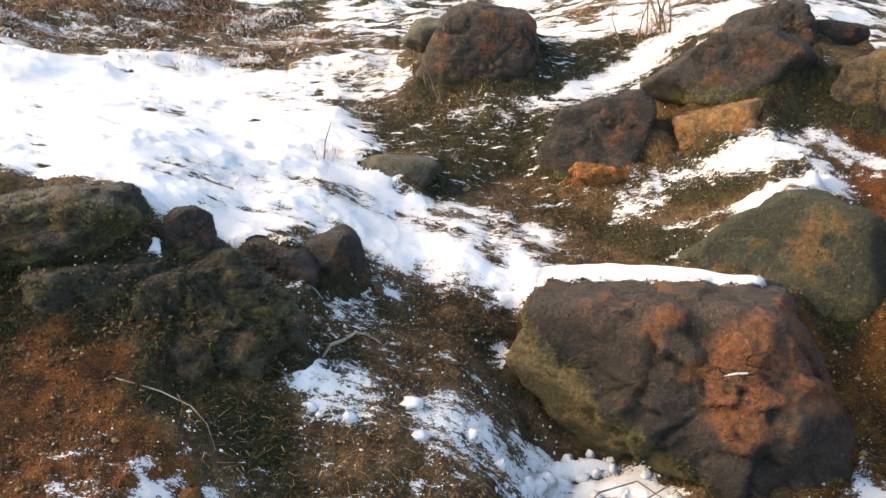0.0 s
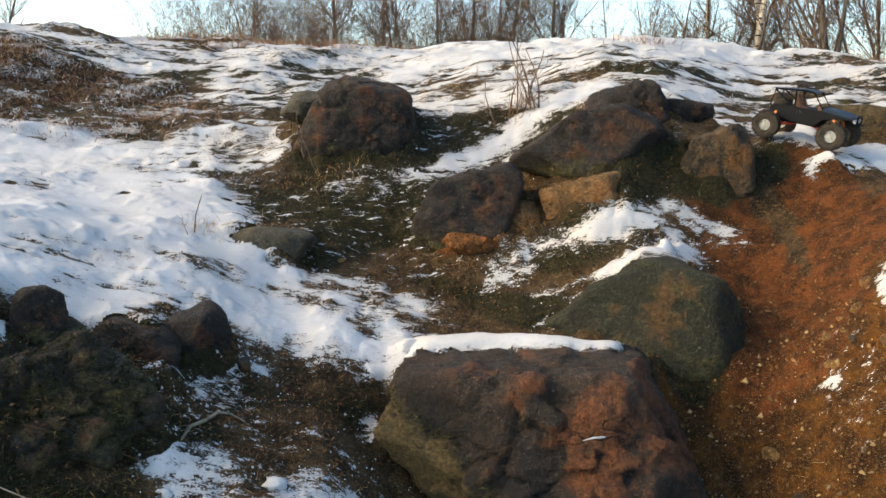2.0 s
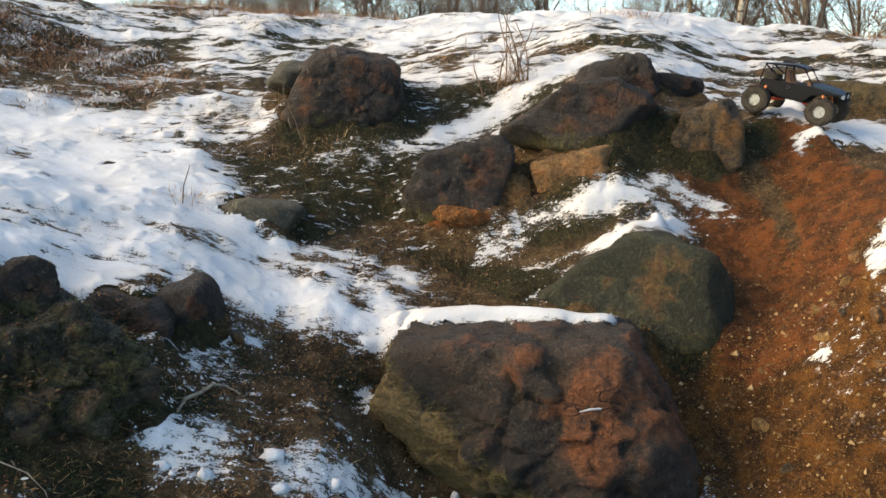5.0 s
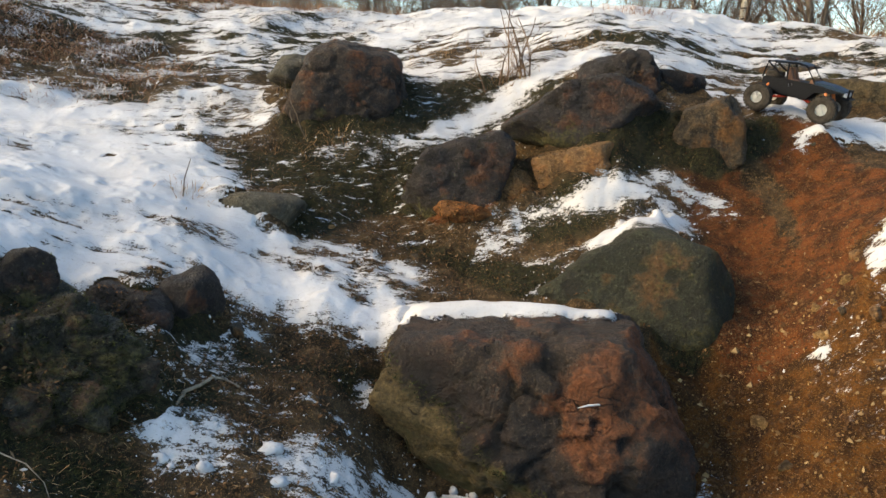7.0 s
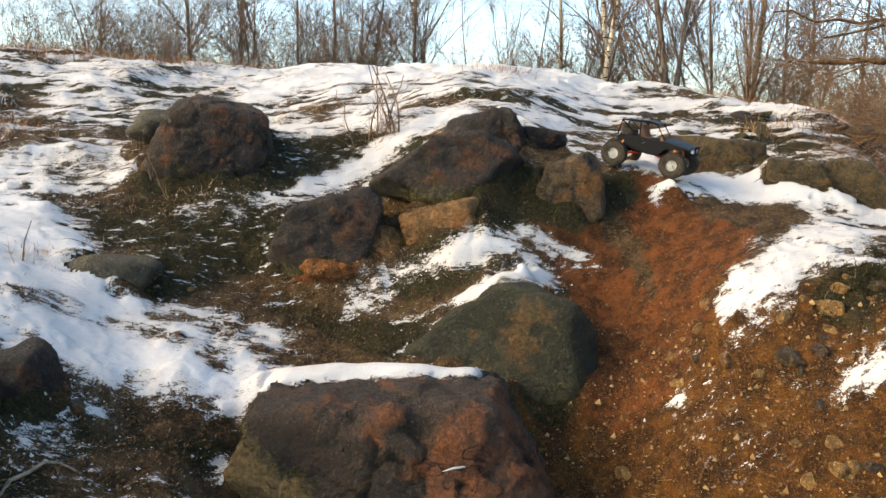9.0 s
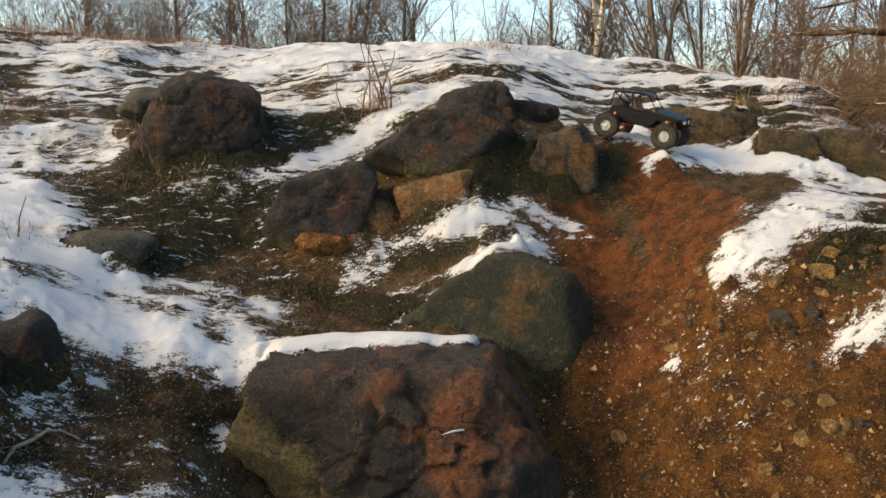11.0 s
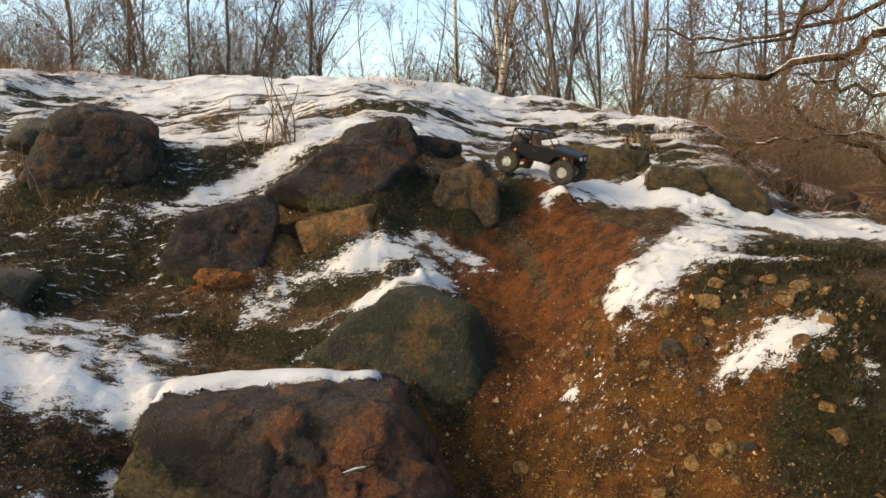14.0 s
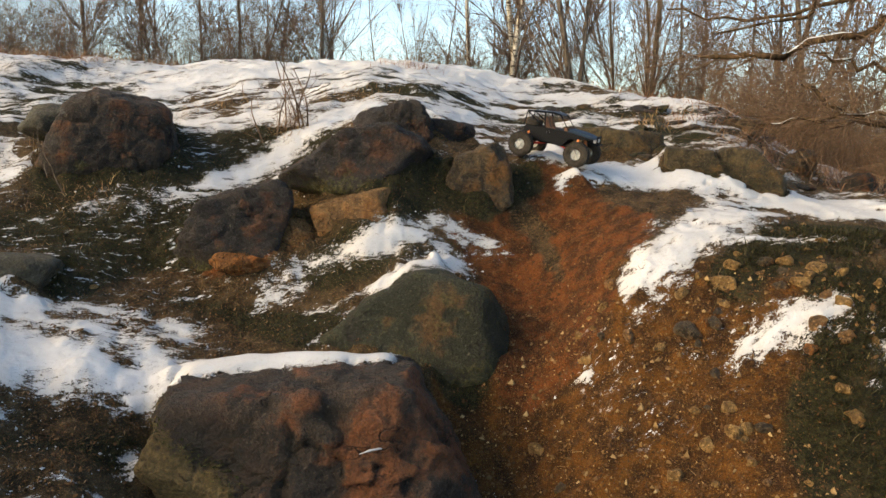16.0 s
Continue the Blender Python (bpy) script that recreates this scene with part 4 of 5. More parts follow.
sz = np.where(pot > 0.03, np.maximum(bed, under - 0.001 - 0.024 * lip * on_rock), under) + np.maximum(layer, 0.003)
angle = np.degrees(np.arctan2(sx, sy))
pot = pot - 0.5 * (1 - ease(-45, -37, angle + 5 * grain(sx, sy, 0.5, 88))) - 0.5 * ease(56, 61, angle)
keep = (pot > -0.09) & (steep < np.where(on_rock & (sy < 3.2) & (sx > 0.52), 1.7, 3.2))
fq = quads(*sx.shape)
fq = fq[keep.ravel()[fq].all(1)]
used = np.unique(fq)
index = np.zeros(sx.size, int)
index[used] = np.arange(len(used))
snow = link("snow", np.stack([sx.ravel(), sy.ravel(), sz.ravel()], 1)[used], index[fq], M_SNOW)
snow.data.attributes.new("depth", "FLOAT", "POINT").data.foreach_set("value", pot.ravel()[used].astype(np.float32))
tagged(snow, "thin crusted old snow lying in patches on the bank", "snow", kind="stuff")


# ---- litter, gravel, moss and grass ----
def scatter(count, rng, test, x0, x1, y0, y1):
    """Places on the bank where test (x, y) gives a chance."""
    x, y = rng.uniform(x0, x1, count * 6), rng.uniform(y0, y1, count * 6)
    ok = rng.uniform(0, 1, len(x)) < test(x, y)
    x, y = x[ok][:count], y[ok][:count]
    return x, y, soil_top(x, y)


def free_of_snow(x, y):
    return snow_depth(x, y) < 0.0


def blades(name, label, category, places, rng, material, length, width, lean, curl=0.5):
    """Bent blades of three faces each, at the places given."""
    x, y, z = places
    n = len(x)
    a, l = rng.uniform(0, 2 * np.pi, n), length * rng.uniform(0.5, 1.3, n)
    t = np.clip(lean + 0.35 * rng.normal(size=n), 0.05, 1.5)
    w = width * rng.uniform(0.6, 1.3, n)
    out = np.stack([np.cos(a), np.sin(a), np.zeros(n)], 1)
    side = np.stack([-np.sin(a), np.cos(a), np.zeros(n)], 1) * (w / 2)[:, None]
    p = np.stack([x, y, z - 0.01], 1)
    vs = []
    for k, f in enumerate((0.0, 0.55, 1.0)):
        tt = t + curl * f
        q = p + out * (l * f * np.sin(tt))[:, None] + np.array([0, 0, 1]) * (l * f * np.cos(tt))[:, None]
        vs += [q - side * (1 - 0.9 * f), q + side * (1 - 0.9 * f)]
    v = np.stack(vs, 1).reshape(-1, 3)
    base = np.arange(n)[:, None] * 6
    f = np.concatenate([base + np.array([0, 1, 3, 2]), base + np.array([2, 3, 5, 4])])
    return tagged(link(name, v, f, material, False), label, category, kind="stuff")


rng = np.random.default_rng(5)


def litter_chance(x, y):
    iron, ochre, moss, dust = soils(x, y)
    return free_of_snow(x, y) * (0.35 + 0.65 * ease(0.0, 0.5, strip(x, y, -0.3, 2.4, 0.6, 3.7, 0.5))) * (1 - 0.85 * np.maximum(iron, ochre)) * (1 - 0.6 * moss) * np.where(x > 1.9, 0.35, 1.0)


def leaves(name, label, places, rng, material, size):
    x, y, z = places
    n = len(x)
    a, w = rng.uniform(0, 6.28, n), size * rng.uniform(0.5, 1.4, n)
    tip = rng.normal(size=(n, 2)) * 0.5
    u = np.stack([np.cos(a), np.sin(a), tip[:, 0]], 1) * w[:, None]
    s = np.stack([-np.sin(a), np.cos(a), tip[:, 1]], 1) * (w * 0.45)[:, None]
    c = np.stack([x, y, z + 0.006], 1)
    bend = np.array([0, 0, 1]) * (w * 0.25)[:, None]
    v = np.stack([c - u, c + s + bend, c + u, c - s + bend], 1).reshape(-1, 3)
    base = np.arange(n)[:, None] * 4
    return tagged(link(name, v, np.concatenate([base + np.array([0, 1, 3]), base + np.array([1, 2, 3])]), material, False), label, "leaf litter", kind="stuff")


leaves("leaf_litter", "brown fallen leaves and twig scraps on the soil", scatter(34000, rng, litter_chance, -2.0, 3.4, 1.3, 5.2), rng, M_LEAF, 0.0062)


def gravel_chance(x, y):
    iron, ochre, moss, dust = soils(x, y)
    return free_of_snow(x, y) * (0.02 + 0.9 * np.maximum(0.35 * iron, ochre)) * (1 - 0.6 * moss) * (y < 4.2)


def pebbles(name, label, places, rng, material, size, round_=(4, 2), category="gravel"):
    """Small broken stones, each an uneven eight-faced or more lump."""
    x, y, z = places
    n = len(x)
    bm = bmesh.new()
    bmesh.ops.create_uvsphere(bm, u_segments=round_[0], v_segments=round_[1], radius=1)
    bmesh.ops.triangulate(bm, faces=bm.faces[:])
    ball = np.array([v.co for v in bm.verts])
    tri = np.array([[v.index for v in f.verts] for f in bm.faces])
    bm.free()
    r = size * np.minimum(3.6, np.exp(rng.normal(size=n) * 0.65))
    v = ball[None] * (r[:, None, None] * rng.uniform(0.45, 1.35, (n, 1, 3))) * rng.uniform(0.6, 1.25, (n, len(ball), 1))
    v = v + np.stack([x, y, z + 0.15 * r], 1)[:, None]
    f = tri[None] + (np.arange(n) * len(ball))[:, None, None]
    return tagged(link(name, v.reshape(-1, 3), f.reshape(-1, 3), material, round_[0] > 4), label, category, kind="stuff")


pebbles("gravel", "small ochre and brown stones scattered on the soil", scatter(30000, rng, gravel_chance, -1.7, 3.2, 1.2, 4.0), rng, M_GRAVEL, 0.0030)


def moss_chance(x, y):
    return free_of_snow(x, y) * soils(x, y)[2] * (0.3 + 0.7 * (fbm(x, y, 0.3, 91, 2) > 0)) * (y < 5.4)


blades("moss", "dark green moss and short grass on the bank", "moss", scatter(32000, rng, moss_chance, -1.6, 3.4, 1.4, 5.4), rng, M_MOSS, 0.035, 0.005, 0.6)


def on_surface(x, y):
    """Heights of the bank or of the rocks on it."""
    z = soil_top(x, y)
    for k in range(len(x)):
        h = rock_tree.ray_cast(Vector((x[k], y[k], 3.5)), Vector((0, 0, -1)))
        if h[0] is not None and h[0].z > z[k]:
            z[k] = h[0].z - 0.004
    return z


def corner_chance(x, y):
    return free_of_snow(x, y) * ease(-0.02, 0.10, np.maximum(strip(x, y, 2.85, 2.0, 2.50, 1.45, 0.26, 0.34), strip(x, y, 2.62, 2.36, 3.5, 2.35, 0.14, 0.25)) + 0.16 * fbm(x, y, 0.22, 94, 3))


blades("rough_grass", "dark rough grass and moss on the gravel mound", "grass", scatter(12000, rng, corner_chance, 2.0, 3.6, 1.1, 2.7), rng, M_ROUGH, 0.055, 0.005, 0.7)

# moss, grass and leaf scraps caught where the rocks meet the soil
joint = []
for verts, faces in ROCKS:
    if min(v.y for v in verts) < 5.2:
        c = np.array(verts)
        h = c[:, 2] - ground_height(c[:, 0], c[:, 1])
        joint.append(c[(h > -0.01) & (h < 0.10)])
joint = np.concatenate(joint)
pick = joint[rng.integers(0, len(joint), 16000)]
spread_out = pick + rng.normal(size=pick.shape) * np.array([0.028, 0.028, 0.0])
fits = (fbm(spread_out[:, 0], spread_out[:, 1], 0.22, 93, 3) > -0.12) & free_of_snow(spread_out[:, 0], spread_out[:, 1])
jx, jy = spread_out[fits, 0], spread_out[fits, 1]
jz = np.minimum(on_surface(jx, jy), pick[fits, 2] + 0.03)
blades("joint_moss", "moss and dead grass along the foot of the rocks", "moss", (jx, jy, jz), rng, M_MOSS, 0.028, 0.005, 0.7)
leaves("joint_litter", "leaf scraps caught along the foot of the rocks", (jx[::3] + 0.01, jy[::3] - 0.01, jz[::3]), rng, M_LEAF, 0.007)


def outcrop_chance(x, y):
    zone = np.maximum.reduce([strip(x, y, -1.2, 2.20, -0.3, 2.45, 0.26, 0.2), strip(x, y, 0.55, 3.7, 1.75, 3.9, 0.22), strip(x, y, -0.45, 2.58, 0.22, 2.60, 0.19, 0.13), strip(x, y, 1.5, 3.74, 1.9, 3.82, 0.12), strip(x, y, 0.45, 3.80, 1.0, 3.78, 0.08),
                              strip(x, y, 1.20, 2.95, 1.50, 2.78, 0.09), strip(x, y, 0.25, 3.60, 0.95, 3.25, 0.14), strip(x, y, -0.2, 4.35, 0.6, 4.2, 0.22)])
    return free_of_snow(x, y) * ease(-0.05, 0.1, zone + 0.16 * fbm(x, y, 0.25, 99, 3)) * 0.8


ox, oy, _ = scatter(32000, rng, outcrop_chance, -1.8, 2.0, 1.8, 4.7)
blades("moss_on_rocks", "dark green moss and grass scraps on the outcrop", "moss", (ox, oy, on_surface(ox, oy)), rng, M_ROUGH, 0.024, 0.005, 0.7)


def face_moss_chance(x, y):
    return ease(-0.04, 0.08, np.maximum(strip(x, y, -1.25, 2.22, -0.42, 2.22, 0.19, 0.17), strip(x, y, -0.76, 2.03, -0.48, 2.03, 0.09, 0.12)) + 0.20 * fbm(x, y, 0.2, 113, 3)) * (snow_depth(x, y) < -0.01)


mx_, my_, _ = scatter(26000, rng, face_moss_chance, -1.6, -0.2, 1.75, 2.6)
M_FACE_MOSS = blade_material("green_black_moss", (0.0, (0.010, 0.013, 0.004)), (0.6, (0.032, 0.036, 0.011)), (0.93, (0.075, 0.075, 0.022)), (1.0, (0.22, 0.20, 0.08)))
blades("outcrop_moss", "green-black moss hanging on the outcrop's face", "moss", (mx_, my_, on_surface(mx_, my_)), rng, M_FACE_MOSS, 0.026, 0.006, 0.8)

for lx, ly, lr in ((-1.00, 2.40, 0.05), (-1.06, 2.58, 0.04), (-0.74, 2.50, 0.025), (-0.92, 2.16, 0.035), (-1.14, 2.30, 0.03)):
    cx, cy = lx + lr * rng.normal(size=220), ly + lr * rng.normal(size=220)
    blades("lichen", "yellow-green lichen cushion on dark stone", "lichen", (cx, cy, on_surface(cx, cy) + 0.008), rng, M_LICHEN, 0.011, 0.007, 0.8)


rim = np.array(RIM)[rng.integers(0, len(RIM), 2600)]
rim = rim[(fbm(rim[:, 0] * 1.3, rim[:, 2] * 1.3, 0.12, 115, 3) > 0.0) & (rim[:, 1] < 2.75)]
blades("boulder_moss", "dark moss along the big boulder's lower edge", "moss", (rim[:, 0], rim[:, 1] - 0.006, rim[:, 2] + 0.004), rng, M_FACE_MOSS, 0.016, 0.005, 1.0)


def straw_chance(x, y):
    iron, ochre, moss, dust = soils(x, y)
    return free_of_snow(x, y) * (1 - 0.85 * np.maximum(iron, ochre)) * ease(-0.2, 0.3, fbm(x, y, 0.4, 103, 2))


blades("straw_scraps", "pale dead stalks lying flat on the litter", "straw", scatter(9000, rng, straw_chance, -1.4, 2.0, 1.7, 4.9), rng, M_STRAW, 0.050, 0.0032, 1.40, 0.1)


def pale_chance(x, y):
    return free_of_snow(x, y) * ease(-0.1, 0.25, np.maximum(strip(x, y, 1.9, 2.4, 1.9, 1.5, 0.45, 0.6), strip(x, y, 2.3, 2.4, 2.7, 2.1, 0.25)) + 0.2 * fbm(x, y, 0.5, 105, 2))


M_PALE_GRAVEL = blade_material("pale_gravel", (0.0, (0.10, 0.055, 0.021)), (0.5, (0.20, 0.12, 0.05)), (1.0, (0.42, 0.29, 0.14)))
pebbles("pale_gravel", "pale tan broken pebbles strewn over ochre soil", scatter(1700, rng, pale_chance, 1.2, 3.1, 1.1, 2.8), rng, M_PALE_GRAVEL, 0.0040)


def crumb_chance(x, y):
    d = snow_depth(x, y)
    return (d < 0) * ease(-0.14, -0.01, d) * (y < 4.8) * (x < 1.9)


pebbles("snow_crumbs", "small crumbs of old snow scattered beside the patches", scatter(2300, rng, crumb_chance, -1.2, 2.9, 1.6, 4.8), rng, M_CLEAN_SNOW, 0.0028)


def clump_chance(x, y):
    d = snow_depth(x, y)
    return ease(-0.03, 0.02, d) * ease(0.0, 0.06, strip(x, y, -0.45, 2.17, 0.65, 2.2, 0.30, 0.2)) * (grain(x, y, 0.09, 117) > -0.1)


pebbles("snow_clumps", "frozen lumps of old snow on the thawing patches", scatter(300, rng, clump_chance, -0.7, 0.85, 1.8, 2.5), rng, M_CLEAN_SNOW, 0.0085, (9, 6), "snow")


M_TUSSOCK = blade_material("tussock_blades", (0.0, (0.045, 0.036, 0.018)), (0.5, (0.13, 0.095, 0.048)), (0.85, (0.24, 0.17, 0.085)), (1.0, (0.48, 0.38, 0.24)))


def tussock_chance(x, y):
    d = np.hypot(x, y)
    return (d > 4.6) * (d < 9.5) * (0.35 + 0.65 * ease(-0.3, 0.4, fbm(x, y, 0.3, 31, 3))) * (snow_depth(x, y) < 0.025)


blades("tussock_grass", "flattened yellow-brown tussock grass poking through snow", "grass", scatter(38000, rng, tussock_chance, -4.5, 6.5, 4.4, 9), rng, M_TUSSOCK, 0.055, 0.004, 1.0, 0.7)


def through_snow_chance(x, y):
    d = snow_depth(x, y)
    thick = np.where(y > 4.3, 0.16, 0.05)
    return (d > -0.03) * (1 - ease(0.0, 1.0, d / thick)) * (0.15 + 0.85 * ease(-0.2, 0.35, fbm(x * 0.5, y * 1.2, 0.3, 107, 3))) * (np.hypot(x, y) < 8.8)


px_, py_, pz_ = scatter(26000, rng, through_snow_chance, -4.6, 6.4, 2.9, 8.6)
M_WET = blade_material("wet_dead_grass", (0.0, (0.030, 0.024, 0.014)), (0.55, (0.085, 0.062, 0.032)), (0.9, (0.17, 0.12, 0.06)), (1.0, (0.36, 0.26, 0.14)))
blades("grass_through_snow", "wet brown grass tips poking through thin snow", "grass", (px_, py_, pz_ + 0.008), rng, M_WET, 0.034, 0.004, 1.15, 0.4)


def bracken_chance(x, y):
    return ease(-0.15, 0.3, strip(x, y, -3.9, 6.4, -1.8, 6.4, 1.05, 0.50) + 0.2 * fbm(x, y, 0.4, 95, 3)) + 0.6 * ease(-0.1, 0.4, strip(x, y, -3.2, 5.4, -1.3, 5.8, 0.6)) * (fbm(x, y * 1.3, 0.25, 109, 2) > -0.1)


blades("dead_bracken", "matted russet dead bracken on the snowy rise", "bracken", scatter(42000, rng, bracken_chance, -5, -0.6, 4.6, 7.8), rng, M_FERN, 0.105, 0.006, 0.8, 0.9)


M_FROST = blade_material("frosted_blades", (0.0, (0.45, 0.42, 0.40)), (1.0, (0.75, 0.75, 0.76)))
fx, fy, fz = scatter(11000, rng, lambda x, y: bracken_chance(x, y) * (fbm(x, y, 0.18, 101, 2) > 0.15), -5, -0.6, 4.6, 7.8)
blades("frosted_bracken", "frost-white bracken tips among the dead fronds", "bracken", (fx, fy, fz + 0.05), rng, M_FROST, 0.06, 0.007, 1.0, 0.8)


def undergrowth_chance(x, y):
    b, d = np.degrees(np.arctan2(x, y)), np.hypot(x, y)
    return ease(40, 46, b + 4 * grain(x, y, 0.6, 111)) * ease(5.6, 6.6, d + 0.5 * grain(x, y, 0.4, 112)) * (d < 11) * 0.9


blades("undergrowth", "matted russet stalks and dead fronds under the thicket", "bracken", scatter(22000, rng, undergrowth_chance, 4.2, 10.0, 3.0, 8.0), rng, M_FERN, 0.17, 0.006, 0.9, 0.8)


def crest_chance(x, y):
    return np.maximum.reduce([ease(0, 0.3, strip(x, y, -1.7, 8.3, 0.5, 8.5, 0.45) + 0.15 * fbm(x, y, 0.5, 97, 2)),
                              ease(0, 0.2, strip(x, y, 5.4, 7.0, 6.6, 6.6, 0.5) + 0.15 * fbm(x, y, 0.5, 98, 2))])


blades("crest_grass", "tall straw-coloured dead grass along the crest", "grass", scatter(12000, rng, crest_chance, -3, 7.2, 5.8, 9.4), rng, M_FERN, 0.15, 0.005, 0.6, 0.6)


def tuft(place, radius, count, length, seed, label, material=M_STRAW, lean=0.5):
    r = np.random.default_rng(seed)
    x, y = place[0] + radius * r.normal(size=count), place[1] + radius * r.normal(size=count)
    ob = blades("grass_tuft", label, "grass", (x, y, ground_height(x, y)), r, material, length, 0.005, lean)
    return ob


for k, (x, y, r, n, l, lean, label) in enumerate([
        (2.95, 7.0, 0.16, 350, 0.16, 0.8, "reddish dead grass tuft on the snowy crest"), (1.30, 5.05, 0.07, 160, 0.12, 0.7, "straw tuft round bare stems"),
        (0.05, 5.36, 0.10, 260, 0.20, 0.5, "straw grass behind the rusty boulder"), (0.35, 5.45, 0.10, 220, 0.17, 0.5, "straw grass behind the rusty boulder"),
        (1.0, 5.9, 0.16, 300, 0.10, 0.9, "flattened brown grass tuft in snow"), (1.95, 5.6, 0.14, 260, 0.10, 0.9, "flattened brown grass tuft in snow"),
        (-0.55, 3.75, 0.07, 120, 0.10, 0.7, "dead weed at the edge of the snow shelf"), (0.05, 4.55, 0.10, 240, 0.10, 0.9, "dead grass in front of the rusty boulder"),
        (3.0, 4.15, 0.05, 60, 0.16, 0.3, "thin straw stems against a ledge block"), (4.3, 5.0, 0.15, 240, 0.16, 0.7, "russet grass among stones")]):
    tuft((x, y), r, n, l, 200 + k, label, M_STRAW if k else M_FERN, lean)


# ---- trees, stems and twigs ----
def tube(out, points, radii, sides):
    """Adds a tapering tube along the points to the lists (vertices, faces) in out."""
    vs, fs = out
    start = len(vs)
    for k, p in enumerate(points):
        d = (points[min(k + 1, len(points) - 1)] - points[max(k - 1, 0)]).normalized()
        u = d.orthogonal().normalized()
        w = d.cross(u)
        for s in range(sides):
            a = 2 * math.pi * s / sides
            vs.append(p + (u * math.cos(a) + w * math.sin(a)) * radii[k])
    for k in range(len(points) - 1):
        for s in range(sides):
            a, b2 = start + k * sides + s, start + k * sides + (s + 1) % sides
            fs.append((a, b2, b2 + sides, a + sides))


def wander(rnd, start, way, length, count, wild, lift):
    """A crooked line from start."""
    pts, p, d = [start.copy()], start.copy(), way.normalized()
    for _ in range(count):
        d = (d + Vector((rnd.gauss(0, wild), rnd.gauss(0, wild), rnd.gauss(0, wild) + lift))).normalized()
        p = p + d * (length / count)
        pts.append(p.copy())
    return pts


def branch_out(rnd, out, points, radii, level, counts, spread, reach, wild, lift, thin):
    """Side branches along a line, and theirs in turn."""
    if level >= len(counts):
        return
    for k in range(counts[level]):
        f = (0.05 + 0.95 * rnd.random() ** 1.9) * (len(points) - 1)
        i = min(int(f), len(points) - 2)
        p = points[i].lerp(points[i + 1], f - i)
        along = (points[i + 1] - points[i]).normalized()
        side = along.orthogonal().normalized()
        side.rotate(Matrix.Rotation(rnd.uniform(0, 6.28), 3, along))
        way = (along * math.cos(spread) + side * math.sin(spread)).normalized()
        r = max(thin, radii[i] * rnd.uniform(0.26, 0.50))
        length = reach[level] * rnd.uniform(0.6, 1.25) * (1.15 - 0.5 * f / len(points))
        n = 4 if level == 0 else 2
        pts = wander(rnd, p, way, length, n, wild, lift)
        rr = [max(thin * 0.8, r * (1 - 0.8 * q / n)) for q in range(n + 1)]
        tube(out, pts, rr, 4 if level == 0 and r > 0.012 else 3)
        branch_out(rnd, out, pts, rr, level + 1, counts, spread, reach, wild, lift, thin)


def tree(label, seed, height, radius, stems, counts, reach, trunk_material, twig_material, wild=0.10, lift=0.04, lean=0.10, spread=0.6, thin=0.004, name="tree"):
    rnd = random.Random(seed)
    ob = tagged(new(name), label, name.replace("_", " "))
    crown = ([], [])
    for s in range(stems):
        way = Vector((rnd.gauss(0, lean), rnd.gauss(0, lean), 1))
        h, r = height * rnd.uniform(0.75, 1.05), radius * rnd.uniform(0.6, 1.1)
        start = Vector((rnd.uniform(-1, 1) * 0.12 * (stems > 1) * (1 + 0.2 * stems), rnd.uniform(-1, 1) * 0.12 * (stems > 1) * (1 + 0.2 * stems), -0.3))
        pts = wander(rnd, start, way, h, 12, 0.045, 0.01)
        rr = [r * (1.25 if k == 0 else 1.0) * (1 - 0.85 * (k / 12) ** 1.2) for k in range(13)]
        if radius > 0.03:
            trunk = ([], [])
            tube(trunk, pts, rr, 8)
            part_of(link("trunk", *trunk, trunk_material), ob)
        else:
            tube(crown, pts, rr, 4)
        branch_out(rnd, crown, pts, rr, 0, counts, spread, reach, wild, lift, thin)
    part_of(link("crown", *crown, twig_material), ob)
    return ob


def part_of(ob, parent):
    ob.parent = parent
    return ob


def at_bearing(bearing, distance, turn=0.0, size=1.0):
    a = radians(bearing)
    x, y = distance * math.sin(a), distance * math.cos(a)
    return pose(x, y, float(ground_height(x, y)), 0, 0, turn) @ Matrix.Diagonal((size, size, size, 1))


def plant(ob, bearing, distance, turn=0.0, size=1.0):
    ob.matrix_world = at_bearing(bearing, distance, turn, size)
    return ob


def more(ob, spots):
    for bearing, distance, turn, size in spots:
        copy_thing(ob, at_bearing(bearing, distance, turn, 1.0)).scale = (size, size, size)


plant(tree("bare dark-trunked tree with long rising branches", 1, 7.5, 0.042, 1, (22, 8, 4), (2.3, 0.9, 0.45), M_BARK, M_TWIG, 0.10, 0.06, 0.03, 0.65), 15.7, 12.0)
plant(tree("bare tree with a straight dark trunk", 2, 8.0, 0.046, 1, (15, 8, 4), (1.8, 0.9, 0.45), M_BARK, M_TWIG, 0.11, 0.06, 0.03, 0.6), -0.1, 12.5)
slim = plant(tree("slim bare tree with fine twigs", 6, 6.5, 0.031, 1, (16, 8, 4), (1.5, 0.8, 0.4), M_BARK, M_TWIG, 0.11, 0.06, 0.05, 0.6), 3.6, 12.8)
more(slim, [(12.4, 14.5, 70, 0.9), (36.6, 13.5, 200, 1.1), (41.2, 13.0, 300, 1.0), (32.2, 15.0, 20, 1.1), (24.0, 16.5, 90, 0.8), (45.5, 13.8, 150, 1.1), (19.6, 17.0, 250, 0.7)])
